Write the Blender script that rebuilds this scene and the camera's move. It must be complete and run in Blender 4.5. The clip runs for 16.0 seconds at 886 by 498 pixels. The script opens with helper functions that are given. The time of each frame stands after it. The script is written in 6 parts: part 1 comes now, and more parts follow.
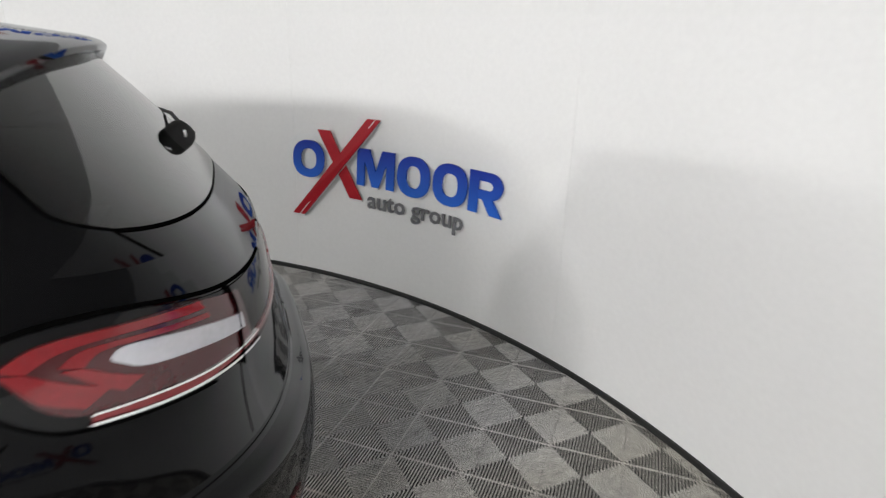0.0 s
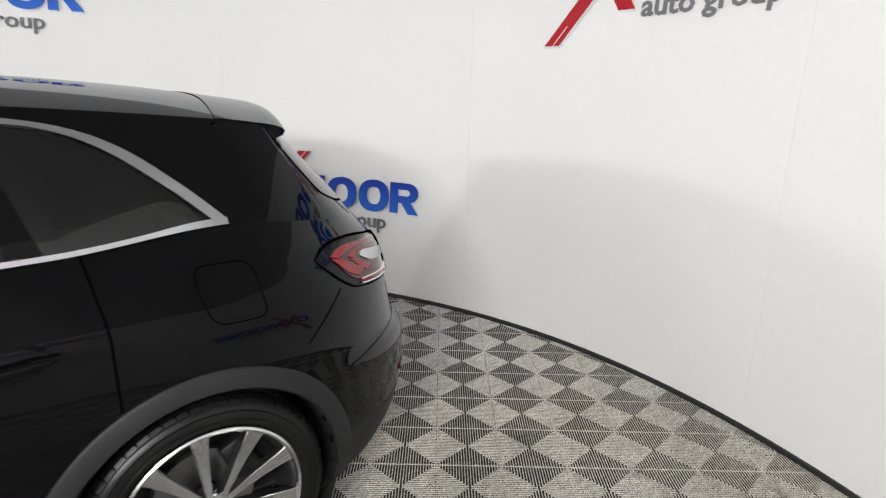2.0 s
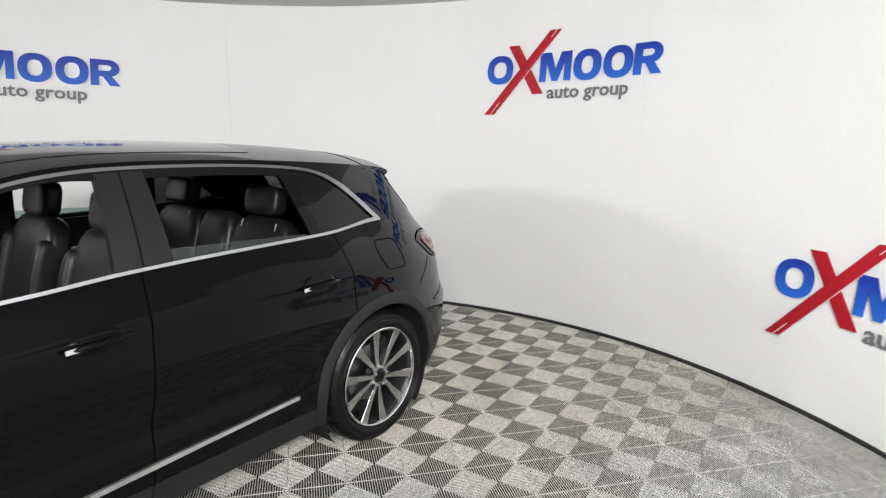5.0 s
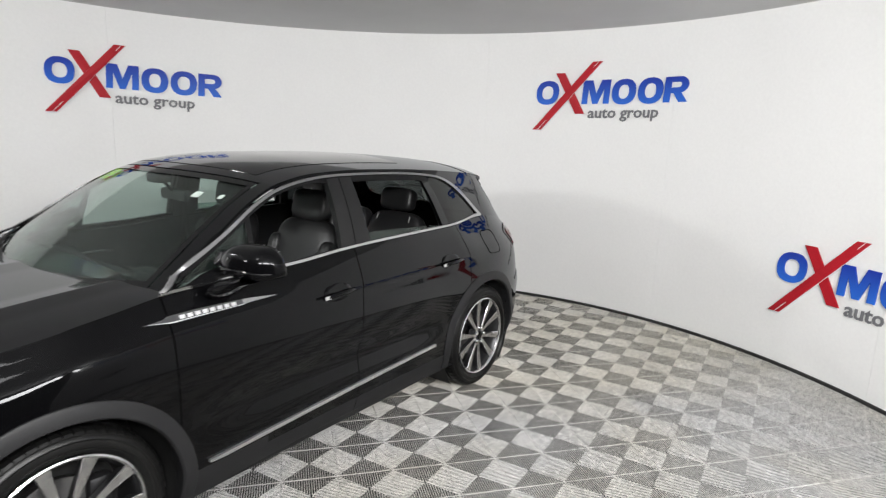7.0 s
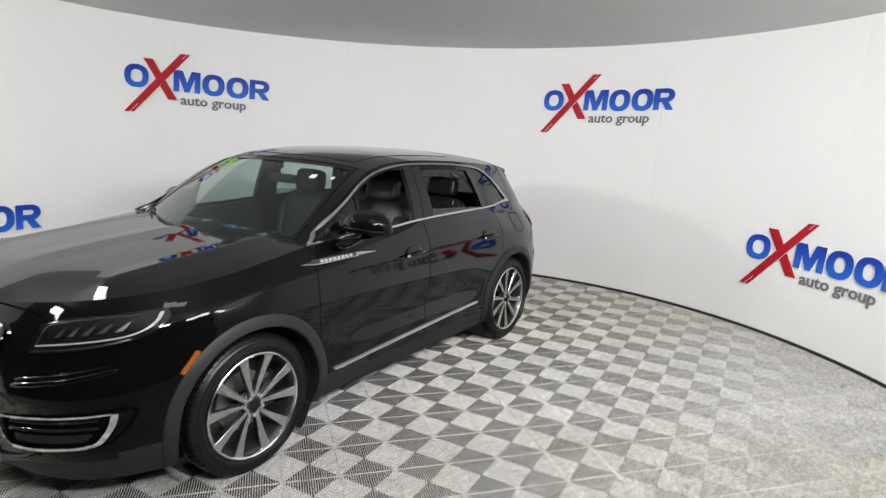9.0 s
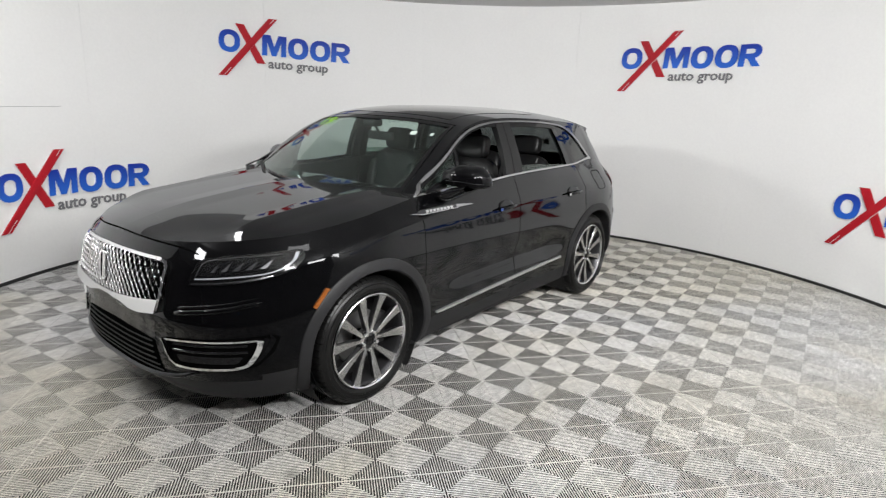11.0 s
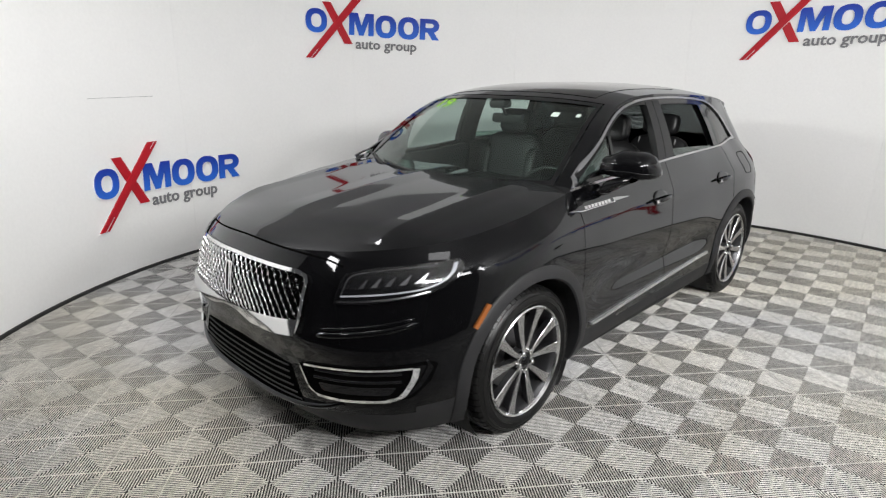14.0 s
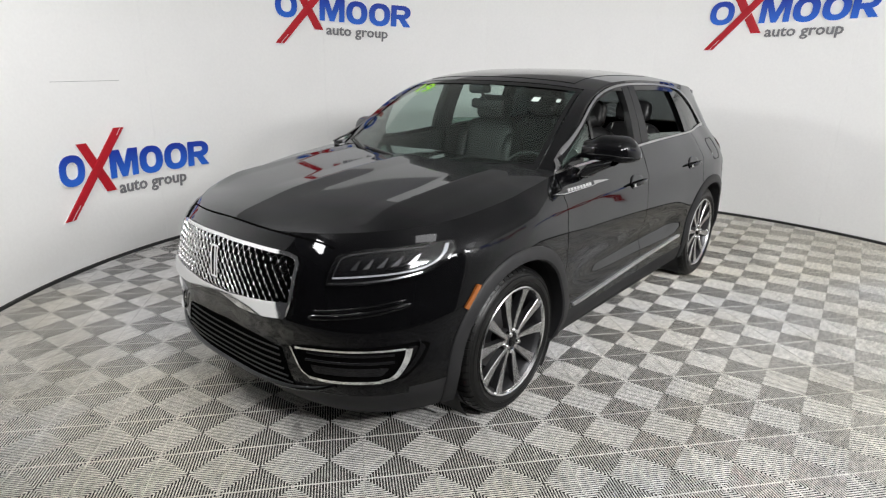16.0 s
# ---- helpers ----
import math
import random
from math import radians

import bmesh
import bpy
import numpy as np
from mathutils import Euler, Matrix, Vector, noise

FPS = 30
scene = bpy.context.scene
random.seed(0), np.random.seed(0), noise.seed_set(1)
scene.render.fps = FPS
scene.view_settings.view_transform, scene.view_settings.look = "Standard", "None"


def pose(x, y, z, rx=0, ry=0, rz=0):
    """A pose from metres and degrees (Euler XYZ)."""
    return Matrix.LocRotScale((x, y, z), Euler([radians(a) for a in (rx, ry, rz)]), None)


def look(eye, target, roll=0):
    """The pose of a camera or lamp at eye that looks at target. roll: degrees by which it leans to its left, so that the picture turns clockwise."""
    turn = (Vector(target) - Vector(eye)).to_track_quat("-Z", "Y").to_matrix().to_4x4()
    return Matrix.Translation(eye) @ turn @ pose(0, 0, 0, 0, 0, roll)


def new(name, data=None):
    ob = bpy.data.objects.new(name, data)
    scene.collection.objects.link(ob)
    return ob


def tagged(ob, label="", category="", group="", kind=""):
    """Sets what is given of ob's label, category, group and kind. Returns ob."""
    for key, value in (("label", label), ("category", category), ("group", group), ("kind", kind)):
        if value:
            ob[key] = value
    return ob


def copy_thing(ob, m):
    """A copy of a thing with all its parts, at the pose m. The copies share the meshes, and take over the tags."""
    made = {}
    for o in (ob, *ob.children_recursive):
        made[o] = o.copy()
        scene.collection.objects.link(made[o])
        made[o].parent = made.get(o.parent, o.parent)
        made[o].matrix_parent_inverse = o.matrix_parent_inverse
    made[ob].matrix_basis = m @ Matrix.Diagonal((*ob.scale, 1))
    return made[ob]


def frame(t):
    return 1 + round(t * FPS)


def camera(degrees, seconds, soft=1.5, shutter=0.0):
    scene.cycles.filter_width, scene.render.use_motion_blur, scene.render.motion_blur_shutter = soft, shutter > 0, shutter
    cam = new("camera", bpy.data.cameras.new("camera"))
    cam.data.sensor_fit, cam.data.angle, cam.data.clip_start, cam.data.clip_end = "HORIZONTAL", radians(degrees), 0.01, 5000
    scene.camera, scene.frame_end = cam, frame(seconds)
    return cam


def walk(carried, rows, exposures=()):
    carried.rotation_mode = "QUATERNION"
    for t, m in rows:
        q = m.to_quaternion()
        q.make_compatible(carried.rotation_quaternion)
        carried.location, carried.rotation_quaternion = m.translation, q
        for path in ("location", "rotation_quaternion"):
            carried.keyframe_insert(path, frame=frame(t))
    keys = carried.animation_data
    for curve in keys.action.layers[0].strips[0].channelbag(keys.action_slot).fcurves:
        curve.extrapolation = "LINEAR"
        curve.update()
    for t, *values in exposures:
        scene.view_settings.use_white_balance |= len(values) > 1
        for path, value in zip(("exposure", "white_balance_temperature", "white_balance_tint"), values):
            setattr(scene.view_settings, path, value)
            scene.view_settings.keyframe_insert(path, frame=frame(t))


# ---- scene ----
cam = camera(74.2, 16.0, soft=1.2, shutter=0.5)
PATH = [
    (0, (-2.276, 1.790, 1.625), (-2.933, 0.022, 0.960), 1.78),
    (0.5, (-1.986, 2.192, 1.676), (-2.815, 0.483, 1.049), 0.50),
    (1, (-1.652, 2.292, 1.679), (-2.645, 0.661, 1.082), 0.06),
    (1.5, (-1.285, 2.37, 1.691), (-2.441, 0.842, 1.119), 1.6),
    (2, (-0.961, 2.539, 1.698), (-2.194, 1.06, 1.158), 1.4),
    (2.5, (-0.68, 2.666, 1.735), (-1.944, 1.197, 1.243), 0.1),
    (3, (-0.319, 2.722, 1.741), (-1.647, 1.294, 1.295), 0.1),
    (3.5, (-0.038, 2.817, 1.743), (-1.427, 1.438, 1.332), 0.7),
    (3.7, (0.071, 2.895, 1.736), (-1.332, 1.528, 1.331), 0.5),
    (5.8, (1.44, 3.152, 1.834), (-0.181, 2.05, 1.435), 1.3),
    (6, (1.564, 3.167, 1.848), (-0.052, 2.06, 1.444), 1.5),
    (6.5, (1.896, 3.141, 1.855), (0.295, 2.008, 1.459), 1.6),
    (7, (2.189, 3.109, 1.882), (0.592, 1.97, 1.49), 2.1),
    (7.5, (2.493, 3.232, 1.883), (0.887, 2.102, 1.507), 2.8),
    (8, (2.759, 3.293, 1.872), (1.126, 2.186, 1.545), 3.0),
    (8.2, (2.878, 3.311, 1.866), (1.238, 2.213, 1.541), 2.8),
    (10.3, (3.618, 3.313, 1.8), (2.047, 2.187, 1.285), 2.1),
    (10.5, (3.628, 3.282, 1.797), (2.076, 2.128, 1.289), 1.9),
    (11, (3.646, 3.221, 1.782), (2.138, 2.007, 1.281), 2.2),
    (11.5, (3.669, 3.136, 1.77), (2.198, 1.877, 1.271), 2.4),
    (12, (3.693, 3.025, 1.772), (2.235, 1.745, 1.286), 1.0),
    (12.5, (3.707, 2.896, 1.765), (2.256, 1.613, 1.265), 0.0),
    (13, (3.632, 2.749, 1.745), (2.209, 1.442, 1.229), -0.2),
    (13.5, (3.551, 2.629, 1.738), (2.176, 1.282, 1.196), -0.4),
    (14, (3.62, 2.451, 1.756), (2.241, 1.119, 1.188), 0.3),
    (14.5, (3.686, 2.307, 1.752), (2.247, 1.04, 1.182), 1.0),
    (15, (3.694, 2.365, 1.756), (2.232, 1.133, 1.168), 1.9),
    (15.5, (3.682, 2.424, 1.717), (2.221, 1.189, 1.134), 1.6),
    (16, (3.721, 2.388, 1.718), (2.266, 1.152, 1.123), 0.8),
]
EXPOSURES = ((0.0, 0.32), (3.5, 0.32), (7.0, 0.18), (11.0, 0.12), (14.0, 0.17), (16.0, 0.17))
walk(cam, exposures=EXPOSURES, rows=[(t, look(eye, target, roll)) for t, eye, target, roll in PATH])

# ---- world and light ----
world = bpy.data.worlds.new("room_world")
world.use_nodes = True
scene.world = world
world.node_tree.nodes["Background"].inputs[0].default_value = (0.9, 0.95, 1.0, 1)
world.node_tree.nodes["Background"].inputs[1].default_value = 0.05

ROOM_X, ROOM_Y, ROOM_R, ROOM_H = 0.14, 0.62, 4.14, 3.0


def area_lamp(name, eye, target, sx, sy, watts, spread=180.0, colour=(1.0, 0.996, 0.99)):
    data = bpy.data.lights.new(name, "AREA")
    data.shape, data.size, data.size_y = "RECTANGLE", sx, sy
    data.energy, data.color = 0.9 * watts, colour
    data.spread = radians(spread)
    ob = new(name, data)
    ob.matrix_world = look(eye, target)
    return ob


area_lamp("lamp_front", (3.40, -1.25, 2.55), (-1.8, 0.6, 0.9), 0.28, 0.22, 50, 160)
area_lamp("lamp_front_high", (3.80, 0.25, 2.80), (-1.6, 0.5, 0.6), 0.28, 0.22, 16, 160)
# unseen fill added under the ceiling over the bonnet
area_lamp("lamp_over_bonnet", (2.2, -0.2, 2.93), (1.6, 0.5, 0.0), 0.4, 0.25, 12)
# unseen fill lamp added high up, just inside the open side of the booth
area_lamp("lamp_opening", (2.95, 4.35, 2.85), (0.8, 1.6, 0.0), 0.7, 0.3, 122)
area_lamp("lamp_side", (1.95, 2.15, 2.93), (1.7, 1.7, 0.0), 0.55, 0.3, 8)
# unseen fill lamps added beside the car, each brightening its stretch of wall
for x, y, q, watts in ((0.9, 4.1, 150, 18), (0.7, 4.42, 208, 68), (1.6, 4.2, 252, 78), (2.1, -0.2, 315, 24)):
    q = radians(q)
    area_lamp("lamp_wall", (x, y, 2.62), (x + math.cos(q), y + math.sin(q), 2.42), 0.8, 0.35, watts)
# unseen upward fill added in mid-air, which lights the room off the ceiling
area_lamp("lamp_uplight", (1.9, 2.0, 2.3), (1.9, 2.0, 3.0), 1.0, 1.0, 14)


# ---- materials ----
def material(name, base, rough=0.5, metal=0.0, coat=0.0, vary=0.12, scale=6.0, fine=90.0, bump=0.0, rough_vary=0.05, ior=1.5,
             per_object=0.0, spec=0.5):
    """A principled surface whose colour, gloss and relief vary at two scales."""
    m = bpy.data.materials.new(name)
    m.use_nodes = True
    nt = m.node_tree
    b = nt.nodes["Principled BSDF"]
    b.inputs["Roughness"].default_value = rough
    b.inputs["Metallic"].default_value = metal
    b.inputs["Coat Weight"].default_value = coat
    b.inputs["Coat Roughness"].default_value = 0.055
    b.inputs["Coat IOR"].default_value = 1.36
    b.inputs["IOR"].default_value = ior
    b.inputs["Specular IOR Level"].default_value = spec
    co = nt.nodes.new("ShaderNodeTexCoord")
    n1 = nt.nodes.new("ShaderNodeTexNoise")
    n1.inputs["Scale"].default_value = scale
    n1.inputs["Detail"].default_value = 4
    n2 = nt.nodes.new("ShaderNodeTexNoise")
    n2.inputs["Scale"].default_value = fine
    n2.inputs["Detail"].default_value = 3
    nt.links.new(co.outputs["Object"], n1.inputs["Vector"])
    nt.links.new(co.outputs["Object"], n2.inputs["Vector"])
    add = nt.nodes.new("ShaderNodeMath")
    add.operation = "ADD"
    nt.links.new(n1.outputs["Fac"], add.inputs[0])
    nt.links.new(n2.outputs["Fac"], add.inputs[1])
    fac = add.outputs[0]
    if per_object:
        info = nt.nodes.new("ShaderNodeObjectInfo")
        mad = nt.nodes.new("ShaderNodeMath")
        mad.operation = "MULTIPLY_ADD"
        nt.links.new(info.outputs["Random"], mad.inputs[0])
        mad.inputs[1].default_value = per_object
        nt.links.new(fac, mad.inputs[2])
        fac = mad.outputs[0]
    rng = nt.nodes.new("ShaderNodeMapRange")
    rng.inputs["From Min"].default_value, rng.inputs["From Max"].default_value = 0.6, 1.4 + per_object
    rng.inputs["To Min"].default_value, rng.inputs["To Max"].default_value = 1 - vary, 1 + vary
    nt.links.new(fac, rng.inputs["Value"])
    mul = nt.nodes.new("ShaderNodeVectorMath")
    mul.operation = "SCALE"
    mul.inputs[0].default_value = base
    nt.links.new(rng.outputs[0], mul.inputs["Scale"])
    nt.links.new(mul.outputs[0], b.inputs["Base Color"])
    rr = nt.nodes.new("ShaderNodeMapRange")
    rr.inputs["To Min"].default_value, rr.inputs["To Max"].default_value = max(0.0, rough - rough_vary), min(1.0, rough + rough_vary)
    nt.links.new(n1.outputs["Fac"], rr.inputs["Value"])
    nt.links.new(rr.outputs[0], b.inputs["Roughness"])
    if bump:
        bp = nt.nodes.new("ShaderNodeBump")
        bp.inputs["Strength"].default_value = 1.0
        bp.inputs["Distance"].default_value = bump
        nt.links.new(n2.outputs["Fac"], bp.inputs["Height"])
        nt.links.new(bp.outputs[0], b.inputs["Normal"])
    return m


def glass(name, tint, rough=0.0, grow=4.0):
    """Thin glass: mostly clear, tinted, with a mirror-like gloss by Fresnel."""
    m = bpy.data.materials.new(name)
    m.use_nodes = True
    nt = m.node_tree
    out = nt.nodes["Material Output"]
    clear = nt.nodes.new("ShaderNodeBsdfTransparent")
    clear.inputs[0].default_value = (*tint, 1)
    gloss = nt.nodes.new("ShaderNodeBsdfGlossy")
    gloss.inputs["Roughness"].default_value = rough
    face = nt.nodes.new("ShaderNodeLayerWeight")
    face.inputs[0].default_value = 0.5
    power = nt.nodes.new("ShaderNodeMath")
    power.operation = "POWER"
    power.inputs[1].default_value = grow
    nt.links.new(face.outputs["Facing"], power.inputs[0])
    amount = nt.nodes.new("ShaderNodeMath")
    amount.operation = "MULTIPLY_ADD"
    amount.inputs[1].default_value, amount.inputs[2].default_value = 0.85, 0.045
    nt.links.new(power.outputs[0], amount.inputs[0])
    mix = nt.nodes.new("ShaderNodeMixShader")
    nt.links.new(amount.outputs[0], mix.inputs[0])
    nt.links.new(clear.outputs[0], mix.inputs[1])
    nt.links.new(gloss.outputs[0], mix.inputs[2])
    nt.links.new(mix.outputs[0], out.inputs[0])
    return m


def car_paint():
    """Deep black paint under clear lacquer: gloss that grows fast towards a grazing view, with faint dust in its roughness."""
    m = material("black_car_paint", (0.0022, 0.0022, 0.0025), 0.6, vary=0.15, scale=3, fine=400, spec=0.0)
    nt = m.node_tree
    b, out = nt.nodes["Principled BSDF"], nt.nodes["Material Output"]
    gloss = nt.nodes.new("ShaderNodeBsdfGlossy")
    gloss.inputs["Color"].default_value = (0.97, 0.98, 1.0, 1)
    co = nt.nodes.new("ShaderNodeTexCoord")
    dust = nt.nodes.new("ShaderNodeTexNoise")
    dust.inputs["Scale"].default_value, dust.inputs["Detail"].default_value = 2.5, 5
    nt.links.new(co.outputs["Object"], dust.inputs["Vector"])
    rough = nt.nodes.new("ShaderNodeMapRange")
    rough.inputs["To Min"].default_value, rough.inputs["To Max"].default_value = 0.02, 0.055
    nt.links.new(dust.outputs["Fac"], rough.inputs["Value"])
    nt.links.new(rough.outputs[0], gloss.inputs["Roughness"])
    face = nt.nodes.new("ShaderNodeLayerWeight")
    face.inputs[0].default_value = 0.5
    power = nt.nodes.new("ShaderNodeMath")
    power.operation = "POWER"
    power.inputs[1].default_value = 2.7
    nt.links.new(face.outputs["Facing"], power.inputs[0])
    amount = nt.nodes.new("ShaderNodeMath")
    amount.operation = "MULTIPLY_ADD"
    amount.inputs[1].default_value, amount.inputs[2].default_value = 0.64, 0.009
    nt.links.new(power.outputs[0], amount.inputs[0])
    mix = nt.nodes.new("ShaderNodeMixShader")
    nt.links.new(amount.outputs[0], mix.inputs[0])
    nt.links.new(b.outputs[0], mix.inputs[1])
    nt.links.new(gloss.outputs[0], mix.inputs[2])
    nt.links.new(mix.outputs[0], out.inputs[0])
    return m


def sign_blue():
    """Printed blue acrylic that runs from navy at the top of each shape to a brighter blue at its foot."""
    m = material("blue_sign_acrylic", (0.018, 0.075, 0.46), 0.45, spec=0.2, vary=0.12, scale=1.5)
    nt = m.node_tree
    b = nt.nodes["Principled BSDF"]
    co = nt.nodes.new("ShaderNodeTexCoord")
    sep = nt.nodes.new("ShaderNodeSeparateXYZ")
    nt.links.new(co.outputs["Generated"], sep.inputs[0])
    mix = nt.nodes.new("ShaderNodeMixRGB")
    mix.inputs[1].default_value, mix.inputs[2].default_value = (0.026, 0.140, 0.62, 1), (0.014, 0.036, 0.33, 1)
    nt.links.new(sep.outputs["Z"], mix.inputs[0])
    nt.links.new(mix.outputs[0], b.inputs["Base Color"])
    return m


def tile_surface():
    """Scuffed grey plastic: broad grime, brownish patches, short streaks and fine grain, laid out over the whole ground."""
    m = material("grey_floor_plastic", (0.5, 0.5, 0.5), 0.42, vary=0.1, spec=0.4)
    nt = m.node_tree
    b = nt.nodes["Principled BSDF"]
    geo = nt.nodes.new("ShaderNodeNewGeometry")

    def noise(scale, detail, low, high, a, c, stretch=None, twist=0.0):
        src = geo.outputs["Position"]
        if stretch:
            mp = nt.nodes.new("ShaderNodeMapping")
            mp.inputs["Rotation"].default_value = (0, 0, radians(twist))
            mp.inputs["Scale"].default_value = stretch
            nt.links.new(src, mp.inputs["Vector"])
            src = mp.outputs[0]
        n = nt.nodes.new("ShaderNodeTexNoise")
        n.inputs["Scale"].default_value, n.inputs["Detail"].default_value = scale, detail
        n.inputs["Distortion"].default_value = 0.6
        nt.links.new(src, n.inputs["Vector"])
        r = nt.nodes.new("ShaderNodeMapRange")
        for key, v in zip(("From Min", "From Max", "To Min", "To Max"), (low, high, a, c)):
            r.inputs[key].default_value = v
        nt.links.new(n.outputs["Fac"], r.inputs["Value"])
        return r.outputs[0]

    def times(p, q):
        n = nt.nodes.new("ShaderNodeMath")
        n.operation = "MULTIPLY"
        nt.links.new(p, n.inputs[0])
        nt.links.new(q, n.inputs[1])
        return n.outputs[0]

    info = nt.nodes.new("ShaderNodeObjectInfo")
    each = nt.nodes.new("ShaderNodeMapRange")
    each.inputs["To Min"].default_value, each.inputs["To Max"].default_value = 0.96, 1.04
    nt.links.new(info.outputs["Random"], each.inputs["Value"])
    level = times(times(noise(1.1, 4, 0.3, 0.7, 0.84, 1.08), noise(16, 6, 0.38, 0.62, 0.76, 1.08, (1, 3.2, 1), 17)),
                  times(noise(70, 3, 0.3, 0.7, 0.90, 1.06), each.outputs[0]))
    level = times(level, noise(5.5, 6, 0.62, 0.74, 1.0, 0.62))
    mix = nt.nodes.new("ShaderNodeMixRGB")
    mix.inputs[1].default_value = (0.68, 0.676, 0.666, 1)
    mix.inputs[2].default_value = (0.64, 0.612, 0.54, 1)
    nt.links.new(noise(0.55, 3, 0.38, 0.62, 0.0, 1.0), mix.inputs[0])
    mul = nt.nodes.new("ShaderNodeVectorMath")
    mul.operation = "SCALE"
    nt.links.new(mix.outputs[0], mul.inputs[0])
    nt.links.new(level, mul.inputs["Scale"])
    nt.links.new(mul.outputs[0], b.inputs["Base Color"])
    return m


M_WALL = material("white_wall_board", (0.83, 0.83, 0.82), 0.55, vary=0.03, scale=1.2, fine=40, bump=0.0004)
M_BAY = material("charcoal_bay_wall", (0.03, 0.03, 0.032), 0.7, vary=0.1, scale=2, fine=60, bump=0.0004)
M_CEIL = material("grey_ceiling_cloth", (0.62, 0.62, 0.62), 0.9, vary=0.05, scale=2, fine=120, bump=0.0006)
# near-black colour stands in for the shade deep between the tile ribs
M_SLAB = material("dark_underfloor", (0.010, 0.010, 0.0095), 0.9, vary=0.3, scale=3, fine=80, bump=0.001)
M_TILE = tile_surface()
M_SKIRT = material("black_rubber_skirting", (0.02, 0.02, 0.02), 0.6, vary=0.2)
M_PAINT = car_paint()
M_GLOSS = material("gloss_black_plastic", (0.006, 0.006, 0.0065), 0.1, coat=0.5, spec=0.1, vary=0.1, rough_vary=0.03)
M_CLAD = material("charcoal_cladding_plastic", (0.015, 0.015, 0.016), 0.5, spec=0.28, vary=0.15, scale=8, fine=300, bump=0.0002)
M_PILLAR = material("satin_black_pillar_cover", (0.011, 0.011, 0.0115), 0.38, vary=0.1, spec=0.25)
M_BLACK = material("matte_black_plastic", (0.008, 0.008, 0.008), 0.7, vary=0.2, bump=0.0002)
M_GAP = material("dark_seam", (0.002, 0.002, 0.002), 0.9, vary=0.1, spec=0.0)
M_CHROME = material("bright_chrome", (0.86, 0.865, 0.87), 0.06, metal=1.0, vary=0.03, rough_vary=0.04)
M_SATIN = material("satin_chrome_trim", (0.50, 0.50, 0.51), 0.24, metal=1.0, vary=0.05)
M_STRIP = material("brushed_bright_trim", (0.86, 0.86, 0.87), 0.38, metal=1.0, vary=0.05)
M_BADGE = material("dark_satin_badge", (0.11, 0.11, 0.115), 0.35, metal=1.0, vary=0.05)
M_ALLOY = material("machined_alloy", (0.66, 0.66, 0.67), 0.20, metal=1.0, vary=0.06, fine=200)
M_POCKET = material("dark_grey_alloy", (0.06, 0.06, 0.063), 0.4, metal=0.8, vary=0.1)
M_RUBBER = material("tyre_rubber", (0.005, 0.005, 0.005), 0.36, spec=0.3, vary=0.25, scale=10, fine=150, bump=0.0004)
M_STEEL = material("brake_steel", (0.35, 0.35, 0.35), 0.35, metal=1.0, vary=0.1)
M_SEAT = material("black_leather", (0.010, 0.010, 0.0105), 0.40, spec=0.36, vary=0.15, scale=12, fine=260, bump=0.0005)
M_TRIMIN = material("dark_cabin_plastic", (0.012, 0.012, 0.0125), 0.55, spec=0.3, vary=0.15, fine=240, bump=0.0003)
M_HEAD = material("grey_headliner", (0.22, 0.22, 0.215), 0.9, vary=0.08, fine=300, bump=0.0003)
M_RED = material("red_lamp_lens", (0.19, 0.007, 0.011), 0.12, coat=0.8, vary=0.15)
M_DRED = material("dark_red_lamp_lens", (0.055, 0.004, 0.006), 0.12, coat=0.8, vary=0.15)
M_GUIDE = material("white_light_guide", (0.30, 0.31, 0.33), 0.25, coat=0.4, vary=0.04)
M_CLEAR = material("pale_lamp_lens", (0.5, 0.5, 0.53), 0.2, coat=0.8, vary=0.1)
M_AMBER = material("amber_lens", (0.23, 0.068, 0.010), 0.2, coat=0.6, vary=0.1)
M_BLUE = sign_blue()
M_SIGNRED = material("red_sign_acrylic", (0.42, 0.012, 0.022), 0.45, spec=0.2, vary=0.15, scale=2)
M_SIGNGREY = material("grey_sign_acrylic", (0.18, 0.18, 0.19), 0.45, spec=0.2, vary=0.1)
M_SIGNWHITE = material("white_sign_acrylic", (0.82, 0.82, 0.83), 0.3, vary=0.03)
M_STICK = material("green_paint_marker", (0.40, 0.84, 0.03), 0.5, vary=0.1)
M_PAPER = material("white_paper_sticker", (0.75, 0.75, 0.73), 0.6, vary=0.1, scale=30)
M_GLASS = glass("clear_tinted_glass", (0.70, 0.80, 0.76))
M_DARKGLASS = glass("dark_privacy_glass", (0.20, 0.215, 0.22))
M_REARGLASS = glass("tinted_rear_glass", (0.30, 0.32, 0.32), grow=2.4)
M_LENS = glass("clear_lamp_cover", (0.9, 0.9, 0.92))


